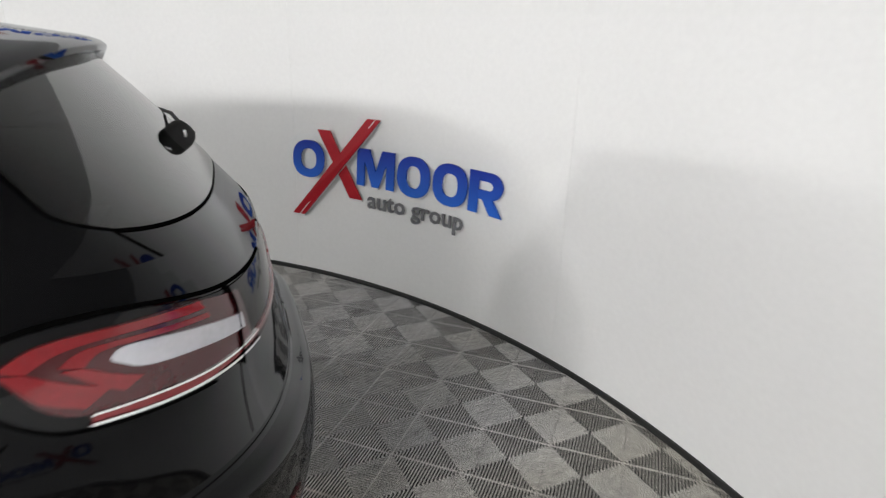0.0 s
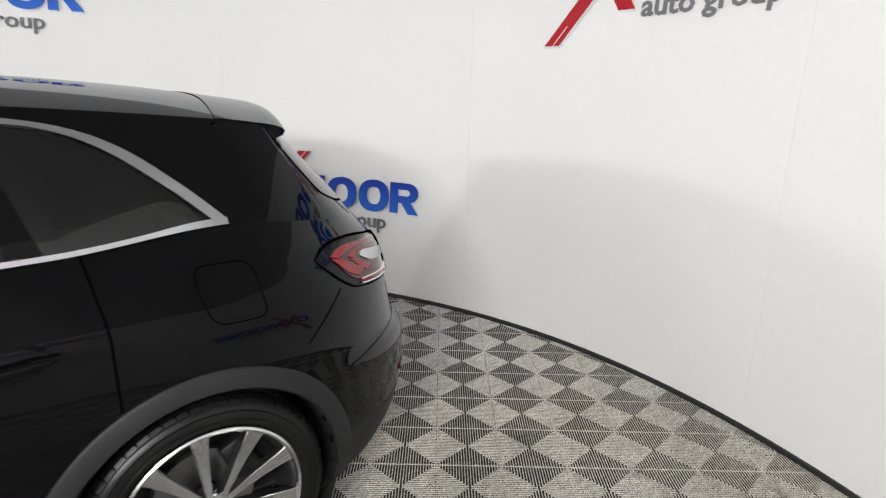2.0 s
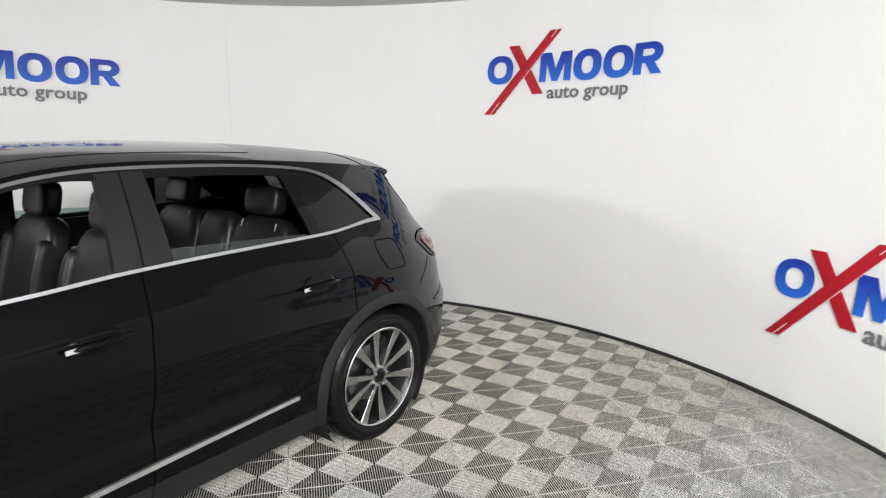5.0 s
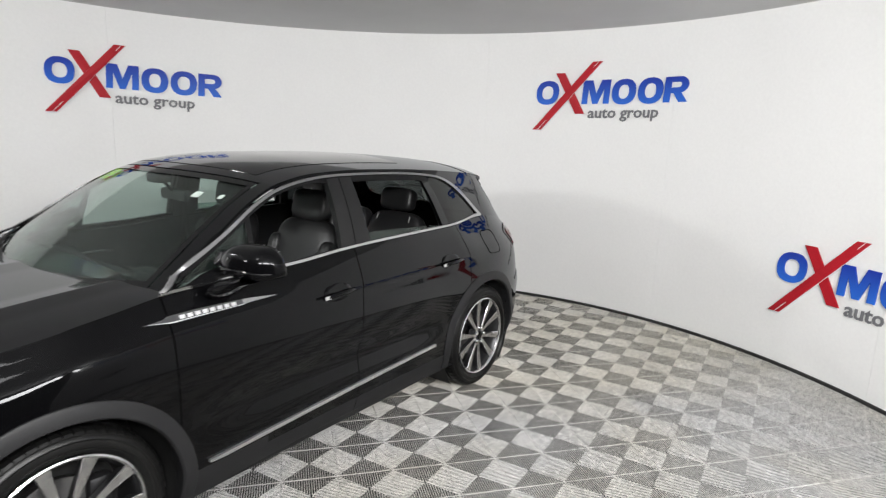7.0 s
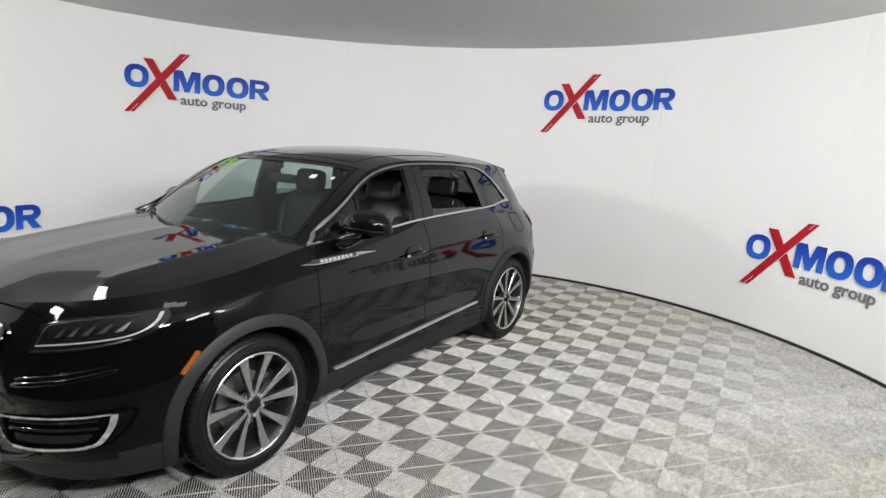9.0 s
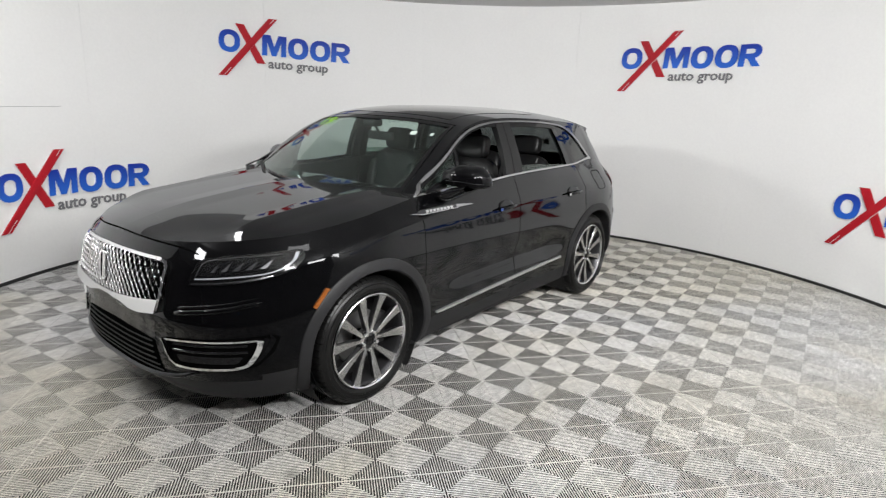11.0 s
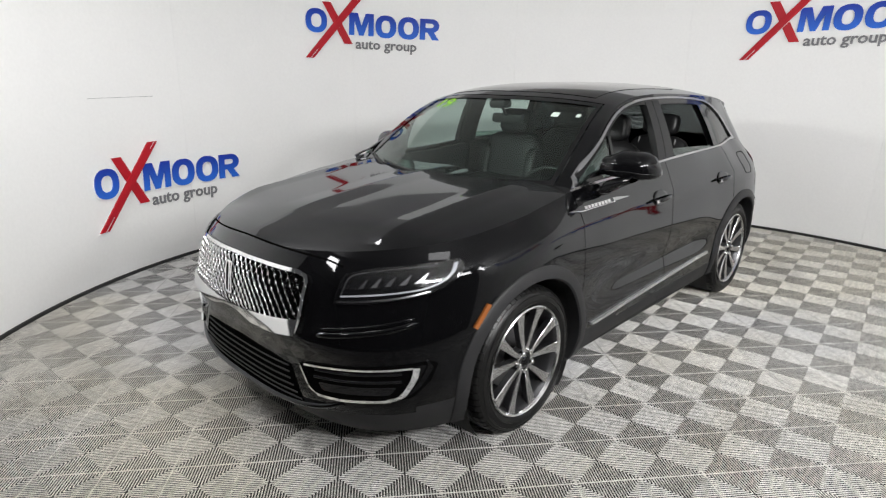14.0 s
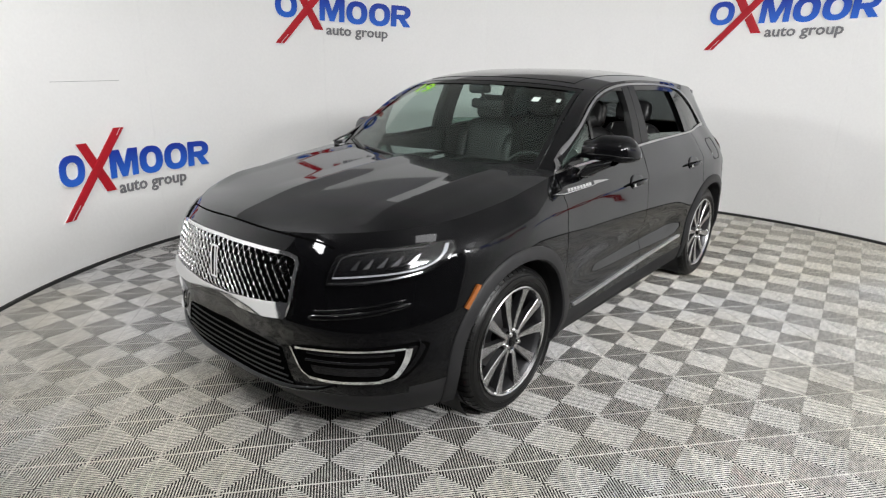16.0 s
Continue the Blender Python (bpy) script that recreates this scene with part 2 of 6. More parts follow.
# ---- small builders ----
def pch(*pts):
    """A smooth monotone curve through (x, value) pairs."""
    pts = sorted(pts)
    xs, ys = [p[0] for p in pts], [p[1] for p in pts]
    n = len(xs)
    d = [(ys[i + 1] - ys[i]) / (xs[i + 1] - xs[i]) for i in range(n - 1)]
    m = [d[0]] + [0.0 if d[i - 1] * d[i] <= 0 else 2 * d[i - 1] * d[i] / (d[i - 1] + d[i]) for i in range(1, n - 1)] + [d[-1]]

    def f(x):
        if x <= xs[0]:
            return ys[0]
        if x >= xs[-1]:
            return ys[-1]
        i = 0
        while x > xs[i + 1]:
            i += 1
        h = xs[i + 1] - xs[i]
        t = (x - xs[i]) / h
        return (ys[i] * (1 + 2 * t) * (1 - t) ** 2 + m[i] * h * t * (1 - t) ** 2
                + ys[i + 1] * t * t * (3 - 2 * t) + m[i + 1] * h * t * t * (t - 1))
    return f


def catmull(pts, n):
    """n + 1 points spaced along a smooth curve through the given 2D points."""
    p = [np.array(q, float) for q in pts]
    p = [2 * p[0] - p[1]] + p + [2 * p[-1] - p[-2]]
    fine = []
    for i in range(1, len(p) - 2):
        for k in range(24):
            t = k / 24
            a, b, c, d = p[i - 1], p[i], p[i + 1], p[i + 2]
            fine.append(0.5 * (2 * b + (c - a) * t + (2 * a - 5 * b + 4 * c - d) * t * t + (3 * b - a - 3 * c + d) * t ** 3))
    fine.append(p[-2])
    fine = np.array(fine)
    run = np.r_[0, np.cumsum(np.linalg.norm(np.diff(fine, axis=0), axis=1))]
    want = np.linspace(0, run[-1], n + 1)
    return [tuple(np.array([np.interp(w, run, fine[:, k]) for k in range(fine.shape[1])])) for w in want]


def polyline(pts, n):
    """n + 1 points spaced along straight legs."""
    p = np.array(pts, float)
    run = np.r_[0, np.cumsum(np.linalg.norm(np.diff(p, axis=0), axis=1))]
    return [tuple(np.array([np.interp(w, run, p[:, k]) for k in range(p.shape[1])])) for w in np.linspace(0, run[-1], n + 1)]


def smooth01(t):
    t = min(1.0, max(0.0, t))
    return t * t * (3 - 2 * t)


def finish(bm, name, mat, smooth=True, angle=38, flip_fix=True):
    if flip_fix:
        bmesh.ops.recalc_face_normals(bm, faces=bm.faces)
    me = bpy.data.meshes.new(name)
    bm.to_mesh(me)
    bm.free()
    for m in (mat if isinstance(mat, (list, tuple)) else [mat]):
        me.materials.append(m)
    if smooth:
        me.shade_smooth()
        me.set_sharp_from_angle(angle=radians(angle))
    return me


def part(name, bm, mat, parent, label="", smooth=True, angle=38):
    ob = new(name, finish(bm, name, mat, smooth, angle))
    ob.parent = parent
    if label:
        ob["label"] = label
    return ob


def thing(name, label, category, group="", kind=""):
    ob = new(name)
    ob.empty_display_size = 0.1
    return tagged(ob, label, category, group, kind)


def sheet(rows, keep=None, closed=False, bm=None):
    """A skin over rows of points."""
    bm = bm or bmesh.new()
    vs = [[bm.verts.new(p) for p in r] for r in rows]
    for i in range(len(rows) - 1):
        n = len(rows[i])
        for j in range(n if closed else n - 1):
            if keep is None or keep(i, j):
                k = (j + 1) % n
                q = [vs[i][j], vs[i][k], vs[i + 1][k], vs[i + 1][j]]
                try:
                    bm.faces.new(q)
                except ValueError:
                    pass
    return bm


def tidy(bm, dist=0.0002):
    bmesh.ops.remove_doubles(bm, verts=bm.verts, dist=dist)
    bmesh.ops.dissolve_degenerate(bm, edges=bm.edges, dist=dist)
    loose = [v for v in bm.verts if not v.link_faces]
    bmesh.ops.delete(bm, geom=loose, context="VERTS")
    return bm


def slab(rows, thick, keep=None):
    """A skin given thickness behind its face, along its normals; positive goes against the normal."""
    bm = tidy(sheet(rows, keep))
    bmesh.ops.recalc_face_normals(bm, faces=bm.faces)
    bmesh.ops.solidify(bm, geom=bm.faces[:], thickness=thick)
    return bm


def box(sx, sy, sz, bevel=0.0, at=(0, 0, 0), turn=None, seg=2, bm=None):
    bm2 = bmesh.new()
    bmesh.ops.create_cube(bm2, size=1.0, matrix=Matrix.Diagonal((sx, sy, sz, 1)))
    if bevel:
        bmesh.ops.bevel(bm2, geom=bm2.edges[:] + bm2.verts[:], offset=bevel, segments=seg, profile=0.5, affect="EDGES")
    m = Matrix.Translation(at) @ (turn or Matrix.Identity(4))
    bmesh.ops.transform(bm2, matrix=m, verts=bm2.verts)
    if bm is None:
        return bm2
    return join(bm, bm2)


def join(bm, other):
    me = bpy.data.meshes.new("tmp")
    other.to_mesh(me)
    other.free()
    bm.from_mesh(me)
    bpy.data.meshes.remove(me)
    return bm


def mirrored(bm):
    """The bmesh with its mirror image across the car's middle plane (y = 0)."""
    join(bm, flipped(bm.copy()))
    bmesh.ops.remove_doubles(bm, verts=[v for v in bm.verts if abs(v.co.y) < 0.0006], dist=0.0004)
    return bm


def flipped(bm):
    """The mirror image alone."""
    for v in bm.verts:
        v.co.y = -v.co.y
    return bm


def copy_bm(bm):
    return bm.copy()


def tube(path, radius, seg=10, closed=False, squash=(1.0, 1.0)):
    """A round bar along 3D points."""
    pts = [Vector(p) for p in path]
    rows = []
    n = len(pts)
    for i, p in enumerate(pts):
        a = pts[(i - 1) % n] if closed or i else pts[0]
        b = pts[(i + 1) % n] if closed or i < n - 1 else pts[-1]
        t = (b - a).normalized()
        up = Vector((0, 0, 1)) if abs(t.z) < 0.9 else Vector((1, 0, 0))
        s = t.cross(up).normalized()
        u = s.cross(t).normalized()
        rows.append([p + radius * (squash[0] * math.cos(q) * s + squash[1] * math.sin(q) * u)
                     for q in [2 * math.pi * k / seg for k in range(seg)]])
    if closed:
        rows.append(rows[0])
    bm = sheet(rows, closed=True)
    if closed:
        return tidy(bm)
    for r in (0, len(rows) - 1):
        bm.verts.ensure_lookup_table()
        bm.faces.new([bm.verts[r * seg + k] for k in range(seg)])
    return bm


def lathe(profile, seg=64, axis="y"):
    """A body turned round an axis from (radius, along) pairs."""
    rows = []
    for r, a in profile:
        row = []
        for k in range(seg):
            q = 2 * math.pi * k / seg
            c, s = r * math.cos(q), r * math.sin(q)
            row.append((c, a, s) if axis == "y" else ((c, s, a) if axis == "z" else (a, c, s)))
        rows.append(row)
    return sheet(rows, closed=True)

# ---- room: round wall, ceiling, ground ----
def on_wall(deg, z, off=0.0):
    a = radians(deg)
    return (ROOM_X + (ROOM_R - off) * math.cos(a), ROOM_Y + (ROOM_R - off) * math.sin(a), z)


def build_room():
    slab_bm = bmesh.new()
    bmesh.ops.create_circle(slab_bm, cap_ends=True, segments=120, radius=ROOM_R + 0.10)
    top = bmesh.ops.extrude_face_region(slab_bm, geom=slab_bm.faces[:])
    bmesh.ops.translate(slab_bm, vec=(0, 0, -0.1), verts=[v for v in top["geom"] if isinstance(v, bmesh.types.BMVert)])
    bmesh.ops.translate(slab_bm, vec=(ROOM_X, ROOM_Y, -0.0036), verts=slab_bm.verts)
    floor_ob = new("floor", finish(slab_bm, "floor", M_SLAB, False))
    tagged(floor_ob, "round floor of interlocking ribbed grey plastic tiles", "floor", kind="structure")

    # the wall is made of curved boards with fine joints
    joints = [51.5 + 29.18 * k for k in range(12)]
    wall_root = thing("wall_round", "white curved studio wall of smooth boards with one wide opening", "wall", kind="structure")
    for k in range(1, 10):
        a0, g, n = joints[k], 0.009, 16
        degs = [a0 + g + (29.18 - 2 * g) * i / n for i in range(n + 1)]
        rows = [[on_wall(d, z, o) for d in degs] for z, o in
                ((-0.014, 0), (0.004, 0), (1.5, 0), (ROOM_H + 0.02, 0), (ROOM_H + 0.02, -0.1), (-0.014, -0.1), (-0.014, 0))]
        bm = sheet(rows)
        for e in (0, n):
            bm.verts.ensure_lookup_table()
            bm.faces.new([bm.verts[r * (n + 1) + e] for r in range(6)])
        part("panel", tidy(bm), M_WALL, wall_root, angle=50)
    bm = sheet([[on_wall(80.8 + 262.4 * i / 120, z, -0.012) for i in range(121)] for z in (-0.01, ROOM_H + 0.02)])
    part("joint_backing", bm, M_WALL, wall_root)
    # two short wall-board joints that run level beside a sign
    bm = sheet([[on_wall(d, z, 0.0012) for d in (-61.5, -64, -67, -70.9)] for z in (1.560, 1.5625)])
    part("board_joint", bm, M_SIGNGREY, wall_root)

    rows = [[on_wall(80.7 + 262.6 * i / 180, z, o) for i in range(181)] for z, o in ((0.0, 0.012), (0.024, 0.012), (0.029, 0.006), (0.029, 0.0))]
    base = new("baseboard", finish(sheet(rows), "baseboard", M_SKIRT))
    tagged(base, "thin black rubber strip along the foot of the wall", "baseboard", kind="structure")

    # plain bay behind the opening, which closes the place
    c = Vector((ROOM_X, ROOM_Y, 0))
    u, v = Vector((math.cos(radians(32)), math.sin(radians(32)), 0)), Vector((-math.sin(radians(32)), math.cos(radians(32)), 0))
    bay = thing("wall_bay", "plain dark walls of the bay behind the opening", "wall", kind="structure")
    for ax, ay, bx, by in ((2.72, 3.20, 6.3, 3.20), (6.3, 3.20, 6.3, -3.20), (6.3, -3.20, 2.72, -3.20)):
        p, q = c + u * ax + v * ay, c + u * bx + v * by
        n = (q - p).normalized().cross(Vector((0, 0, 1))) * -0.1
        rows = [[p + Vector((0, 0, -0.02)), q + Vector((0, 0, -0.02))], [p + Vector((0, 0, ROOM_H)), q + Vector((0, 0, ROOM_H))],
                [p + n + Vector((0, 0, ROOM_H)), q + n + Vector((0, 0, ROOM_H))], [p + n + Vector((0, 0, -0.02)), q + n + Vector((0, 0, -0.02))],
                [p + Vector((0, 0, -0.02)), q + Vector((0, 0, -0.02))]]
        part("panel", sheet(rows), M_BAY, bay, smooth=False)
    for name, z0, z1, mat, lab in (("floor_bay", -0.10, -0.020, M_SLAB, "dark floor of the bay"), ("ceiling_bay", ROOM_H + 0.005, ROOM_H + 0.08, M_CEIL, "grey ceiling of the bay")):
        ring = [c + u * 2.6 + v * 3.3, c + u * 6.4 + v * 3.3, c + u * 6.4 - v * 3.3, c + u * 2.6 - v * 3.3]
        bmb = sheet([[p + Vector((0, 0, z)) for p in ring] for z in (z0, z1)], closed=True)
        bmb.verts.ensure_lookup_table()
        for r in (0, 4):
            bmb.faces.new([bmb.verts[r + k] for k in range(4)])
        tagged(new(name, finish(bmb, name, mat, False)), lab, name.split("_")[0], kind="structure")

    bm = bmesh.new()
    bmesh.ops.create_circle(bm, cap_ends=True, segments=120, radius=ROOM_R + 0.1)
    top = bmesh.ops.extrude_face_region(bm, geom=bm.faces[:])
    bmesh.ops.translate(bm, vec=(0, 0, 0.06), verts=[v for v in top["geom"] if isinstance(v, bmesh.types.BMVert)])
    bmesh.ops.translate(bm, vec=(ROOM_X, ROOM_Y, ROOM_H), verts=bm.verts)
    tagged(new("ceiling", finish(bm, "ceiling", M_CEIL, False)), "plain grey ceiling over the round room", "ceiling", kind="structure")
    return floor_ob


# ---- wall signs ----
def bent(bm, deg0, z0, off):
    """Bends a flat sign (x along the wall, y up, z proud) on to the wall, from deg0 on, clockwise."""
    for v in bm.verts:
        x, y, z = v.co
        v.co = Vector(on_wall(deg0 - math.degrees(x / ROOM_R), z0 + y, off + z))
    return bm


def raised(outer, inner=None, depth=0.010):
    """A raised shape from an outline, with a hole where an inner outline of as many points is given."""
    bm = bmesh.new()
    if inner:
        loops = [[bm.verts.new((*p, z)) for p in line] for line, z in ((outer, 0), (outer, depth), (inner, depth), (inner, 0))]
        n = len(outer)
        for a, b in zip(loops, loops[1:]):
            for k in range(n):
                bm.faces.new([a[k], a[(k + 1) % n], b[(k + 1) % n], b[k]])
        return bm
    f = bm.faces.new([bm.verts.new((*p, 0)) for p in outer])
    r = bmesh.ops.extrude_face_region(bm, geom=[f])
    bmesh.ops.translate(bm, vec=(0, 0, depth), verts=[v for v in r["geom"] if isinstance(v, bmesh.types.BMVert)])
    bmesh.ops.triangulate(bm, faces=[f for f in bm.faces if len(f.verts) > 4])
    return bm


def ring_line(cx, cy, rx, ry, n=28, p=2.5, lean=0.0):
    out = []
    for k in range(n):
        a = 2 * math.pi * k / n
        c, s = math.cos(a), math.sin(a)
        y = ry * math.copysign(abs(s) ** (2 / p), s)
        out.append((cx + rx * math.copysign(abs(c) ** (2 / p), c) + lean * y, cy + y))
    return out


def text_mesh(words, size):
    cu = bpy.data.curves.new("words", "FONT")
    cu.body, cu.size, cu.extrude, cu.resolution_u = words, size, 0.003, 2
    cu.offset = 0.0035
    ob = bpy.data.objects.new("words", cu)
    me = ob.to_mesh()
    bm = bmesh.new()
    bm.from_mesh(me)
    ob.to_mesh_clear()
    bpy.data.objects.remove(ob)
    bpy.data.curves.remove(cu)
    return bm


def build_sign(deg0, z0, label, stretch=1.0, slope=0.0):
    """One wall sign: red crossed bars, blue rings and blocks, and a grey line of small words."""
    root = thing("wall_sign", label, "sign", "signs round the wall")
    off = 0.014

    def lay(bm, proud):
        for v in bm.verts:
            v.co.y += slope * v.co.x
            v.co.x = v.co.x * stretch + 0.05 * (v.co.y - 0.4)
        return bent(bm, deg0, z0, proud)

    def piece(name, bm, mat, lab=""):
        halo = copy_bm(bm)
        part(name, lay(bm, off), mat, root, lab, angle=30)
        for v in halo.verts:
            v.co.z = v.co.z * 0.9 - 0.0105
            v.co.y -= 0.012
            v.co.x -= 0.006
        part("backing", lay(halo, off), M_SIGNWHITE, root, angle=30)

    for cx, rx, cy, hx in ((0.135, 0.131, 0.418, 0.066), (1.010, 0.132, 0.408, 0.058), (1.300, 0.134, 0.408, 0.062)):
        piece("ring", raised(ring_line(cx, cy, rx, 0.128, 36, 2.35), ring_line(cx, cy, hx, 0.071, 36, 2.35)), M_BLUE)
    # zigzag block
    piece("block", raised([(0.545, 0.292), (0.607, 0.292), (0.609, 0.455), (0.672, 0.292), (0.726, 0.292), (0.788, 0.455), (0.789, 0.292),
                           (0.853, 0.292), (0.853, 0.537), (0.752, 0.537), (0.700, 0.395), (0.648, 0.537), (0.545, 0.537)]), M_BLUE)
    # upright bar with a bow and a slanting leg
    bm = raised([(1.448, 0.288), (1.517, 0.288), (1.517, 0.530), (1.448, 0.530)])
    bow, hole = [], []
    for k in range(15):
        a = radians(90 - 180 * k / 14)
        bow.append((1.600 + 0.096 * math.cos(a), 0.452 + 0.078 * math.sin(a)))
        hole.append((1.590 + 0.036 * math.cos(a), 0.453 + 0.026 * math.sin(a)))
    join(bm, raised([(1.518, 0.530)] + bow + [(1.518, 0.374), (1.518, 0.427)] + hole[::-1] + [(1.518, 0.479)]))
    join(bm, raised([(1.545, 0.380), (1.622, 0.385), (1.700, 0.288), (1.612, 0.288)], depth=0.009))
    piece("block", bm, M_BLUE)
    # crossed bars
    piece("bar", raised([(0.209, 0.625), (0.312, 0.625), (0.590, 0.189), (0.486, 0.189)], depth=0.008), M_SIGNRED)
    piece("bar", raised([(0.0, 0.016), (0.100, 0.016), (0.728, 0.728), (0.622, 0.728)], depth=0.013), M_SIGNRED)
    bm = raised([(0.060, 0.018), (0.067, 0.018), (0.692, 0.726), (0.685, 0.726)], depth=0.0142)
    part("stripe", lay(bm, off), M_SIGNWHITE, root, "thin white line along the red bar")
    bm, a = text_mesh("auto group", 0.19), text_mesh("a", 0.19)
    high = max(v.co.y for v in a.verts)
    a.free()
    x0, x1 = min(v.co.x for v in bm.verts), max(v.co.x for v in bm.verts)
    for v in bm.verts:
        v.co.x = 0.630 + (v.co.x - x0) * 0.785 / (x1 - x0)
        v.co.y = 0.146 + v.co.y * 0.076 / high
        v.co.z += 0.007
    part("lettering", lay(bm, off - 0.010), M_SIGNGREY, root, "small grey raised words under the blue shapes")


FLOOR = build_room()
for deg, stretch, slope in ((-96.15, 1.0, -0.026), (-170.75, 0.98, 0.020), (-244.8, 1.0, 0.0)):
    build_sign(deg, 1.928, "red and blue raised wall sign set high on the white wall", stretch, slope)
for deg, z, stretch, slope in ((-60.35, 0.440, 0.967, -0.010), (-133.35, 0.427, 1.0, 0.0), (-208.5, 0.455, 1.0, 0.012)):
    build_sign(deg, z, "red and blue raised wall sign set low on the white wall", stretch, slope)

# ---- car: the shape's guiding curves (x ahead, y to its left, z up) ----
XA, XB, PR = 1.30, -1.45, 3.0
p_front = pch((0.3, 3.1), (0.6, 3.1), (0.8, 2.6), (0.98, 2.25))
HUBX, HUBZ, ARCH = 1.418, 0.386, 0.449
z_low = pch((-2.45, 0.34), (-1.9, 0.30), (-0.9, 0.27), (0.9, 0.25), (1.9, 0.215), (2.45, 0.205))
z_belt = pch((-2.45, 1.185), (-2.22, 1.20), (-1.9, 1.24), (-1.58, 1.268), (-1.1, 1.243), (-0.55, 1.236), (-0.1, 1.222), (0.28, 1.198),
             (0.75, 1.187), (0.93, 1.182), (1.2, 1.148), (1.5, 1.110), (1.8, 1.072), (2.1, 1.045), (2.4, 1.018))
x_front = pch((0.2, 2.30), (0.3, 2.385), (0.42, 2.415), (0.55, 2.41), (0.67, 2.43), (0.85, 2.42), (0.93, 2.402), (1.0, 2.362), (1.05, 2.32))
x_rear = pch((0.3, -2.34), (0.45, -2.435), (0.62, -2.465), (0.70, -2.46), (0.78, -2.40), (0.9, -2.37), (1.07, -2.338), (1.13, -2.300), (1.2, -2.242))
w_side = pch((0.2, 0.885), (0.30, 0.925), (0.40, 0.948), (0.47, 0.952), (0.60, 0.950), (0.72, 0.956), (0.82, 0.955), (0.90, 0.949), (1.0, 0.937), (1.06, 0.928),
             (1.15, 0.912), (1.3, 0.885))
w_along = pch((-2.4, 0.965), (-1.9, 0.985), (-1.424, 1.008), (-0.8, 0.990), (0.0, 0.980), (0.8, 0.988), (1.424, 1.010), (1.9, 1.0), (2.4, 0.97))
roll_in = pch((-2.4, 0.025), (-1.9, 0.110), (-1.5, 0.115), (-1.1, 0.067), (-0.5, 0.046), (0.6, 0.050), (1.0, 0.057), (1.6, 0.073), (2.0, 0.065), (2.4, 0.025))
crease_z = pch((-2.3, 1.075), (-1.2, 1.055), (0.0, 1.035), (1.0, 1.02), (2.2, 0.97))


def half_width(x, z):
    d = z_belt(x) - z
    y = w_side(z) * w_along(x)
    h = 0.22 + 0.08 * smooth01((-x - 1.1) / 0.4) - 0.06 * smooth01((x - 0.9) / 0.4)
    if d < h:
        y -= roll_in(x) * (1 - max(d, 0) / h) ** 1.6
    # scooped lower doors, and the shoulder crease along the flank
    y -= 0.024 * math.exp(-((z - 0.63) / 0.085) ** 2) * smooth01((0.98 - abs(x)) / 0.45)
    y += 0.006 * math.exp(-((z - crease_z(x)) / 0.035) ** 2) * smooth01((1.9 - x) / 0.4) * smooth01((x + 2.1) / 0.4)
    return y


def front_x(y, z):
    w = half_width(1.7, z)
    p = p_front(z)
    return XA + (x_front(z) - XA) * max(0.0, 1 - min(1, abs(y) / w) ** p) ** (1 / p)


def rear_x(y, z):
    w = half_width(-1.9, z)
    return XB + (x_rear(z) - XB) * max(0.0, 1 - min(1, abs(y) / w) ** PR) ** (1 / PR)


def side_y(x, z):
    y = half_width(x, z)
    if x > XA:
        y = half_width(1.7 + 0 * x, z) * (1 - smooth01((1.6 - x) / 0.3)) + y * smooth01((1.6 - x) / 0.3) if x < 1.6 else half_width(1.7, z)
        f = min(1.0, (x - XA) / (x_front(z) - XA))
        p = p_front(z)
        y *= max(0.0, 1 - f ** p) ** (1 / p)
    elif x < XB:
        f = min(1.0, (XB - x) / (XB - x_rear(z)))
        y *= max(0.0, 1 - f ** PR) ** (1 / PR)
    return y


def f_pt(y, z, off=0.0):
    """A point of the nose by its y and z, pushed out by off."""
    s = 1 if y >= 0 else -1
    a = abs(y)
    e = 0.004
    p = Vector((front_x(a, z), a, z))
    ty = Vector((front_x(a + e, z), a + e, z)) - p
    tz = Vector((front_x(a, z + e), a, z + e)) - p
    n = ty.cross(tz).normalized()
    if n.x < 0:
        n = -n
    p = p + n * off
    return Vector((p.x, p.y * s, p.z))


def s_pt(x, z, off=0.0):
    e = 0.004
    p = Vector((x, side_y(x, z), z))
    tx = Vector((x + e, side_y(x + e, z), z)) - p
    tz = Vector((x, side_y(x, z + e), z + e)) - p
    n = tx.cross(tz).normalized()
    if n.y < 0:
        n = -n
    return p + n * off


# cabin lines: side rail of the roof, and the middle line over windscreen and roof
rail_z = pch((0.95, 1.178), (0.80, 1.287), (0.63, 1.406), (0.45, 1.516), (0.25, 1.595), (0.0, 1.635), (-0.3, 1.645), (-0.7, 1.637), (-1.05, 1.620), (-1.4, 1.595),
             (-1.65, 1.572), (-1.85, 1.545))
rail_y = pch((0.95, 0.815), (0.63, 0.765), (0.25, 0.70), (0.0, 0.685), (-0.7, 0.675), (-1.3, 0.650), (-1.6, 0.62), (-1.85, 0.575))


def cabin_y(x, z, off=0.0):
    zb, zr = z_belt(x), rail_z(x)
    f = (z - zb) / max(0.05, zr - zb)
    yb, yr = side_y(x, zb), rail_y(x)
    f = min(1.1, max(-0.1, f))
    return yb + (yr - yb) * f + 0.016 * smooth01((x + 1.64) / 0.3) * 4 * f * (1 - f) + off


def c_pt(x, z, off=0.0):
    return Vector((x, cabin_y(x, z) + off * 0.97, z + off * 0.25))


TAIL_X = -1.62


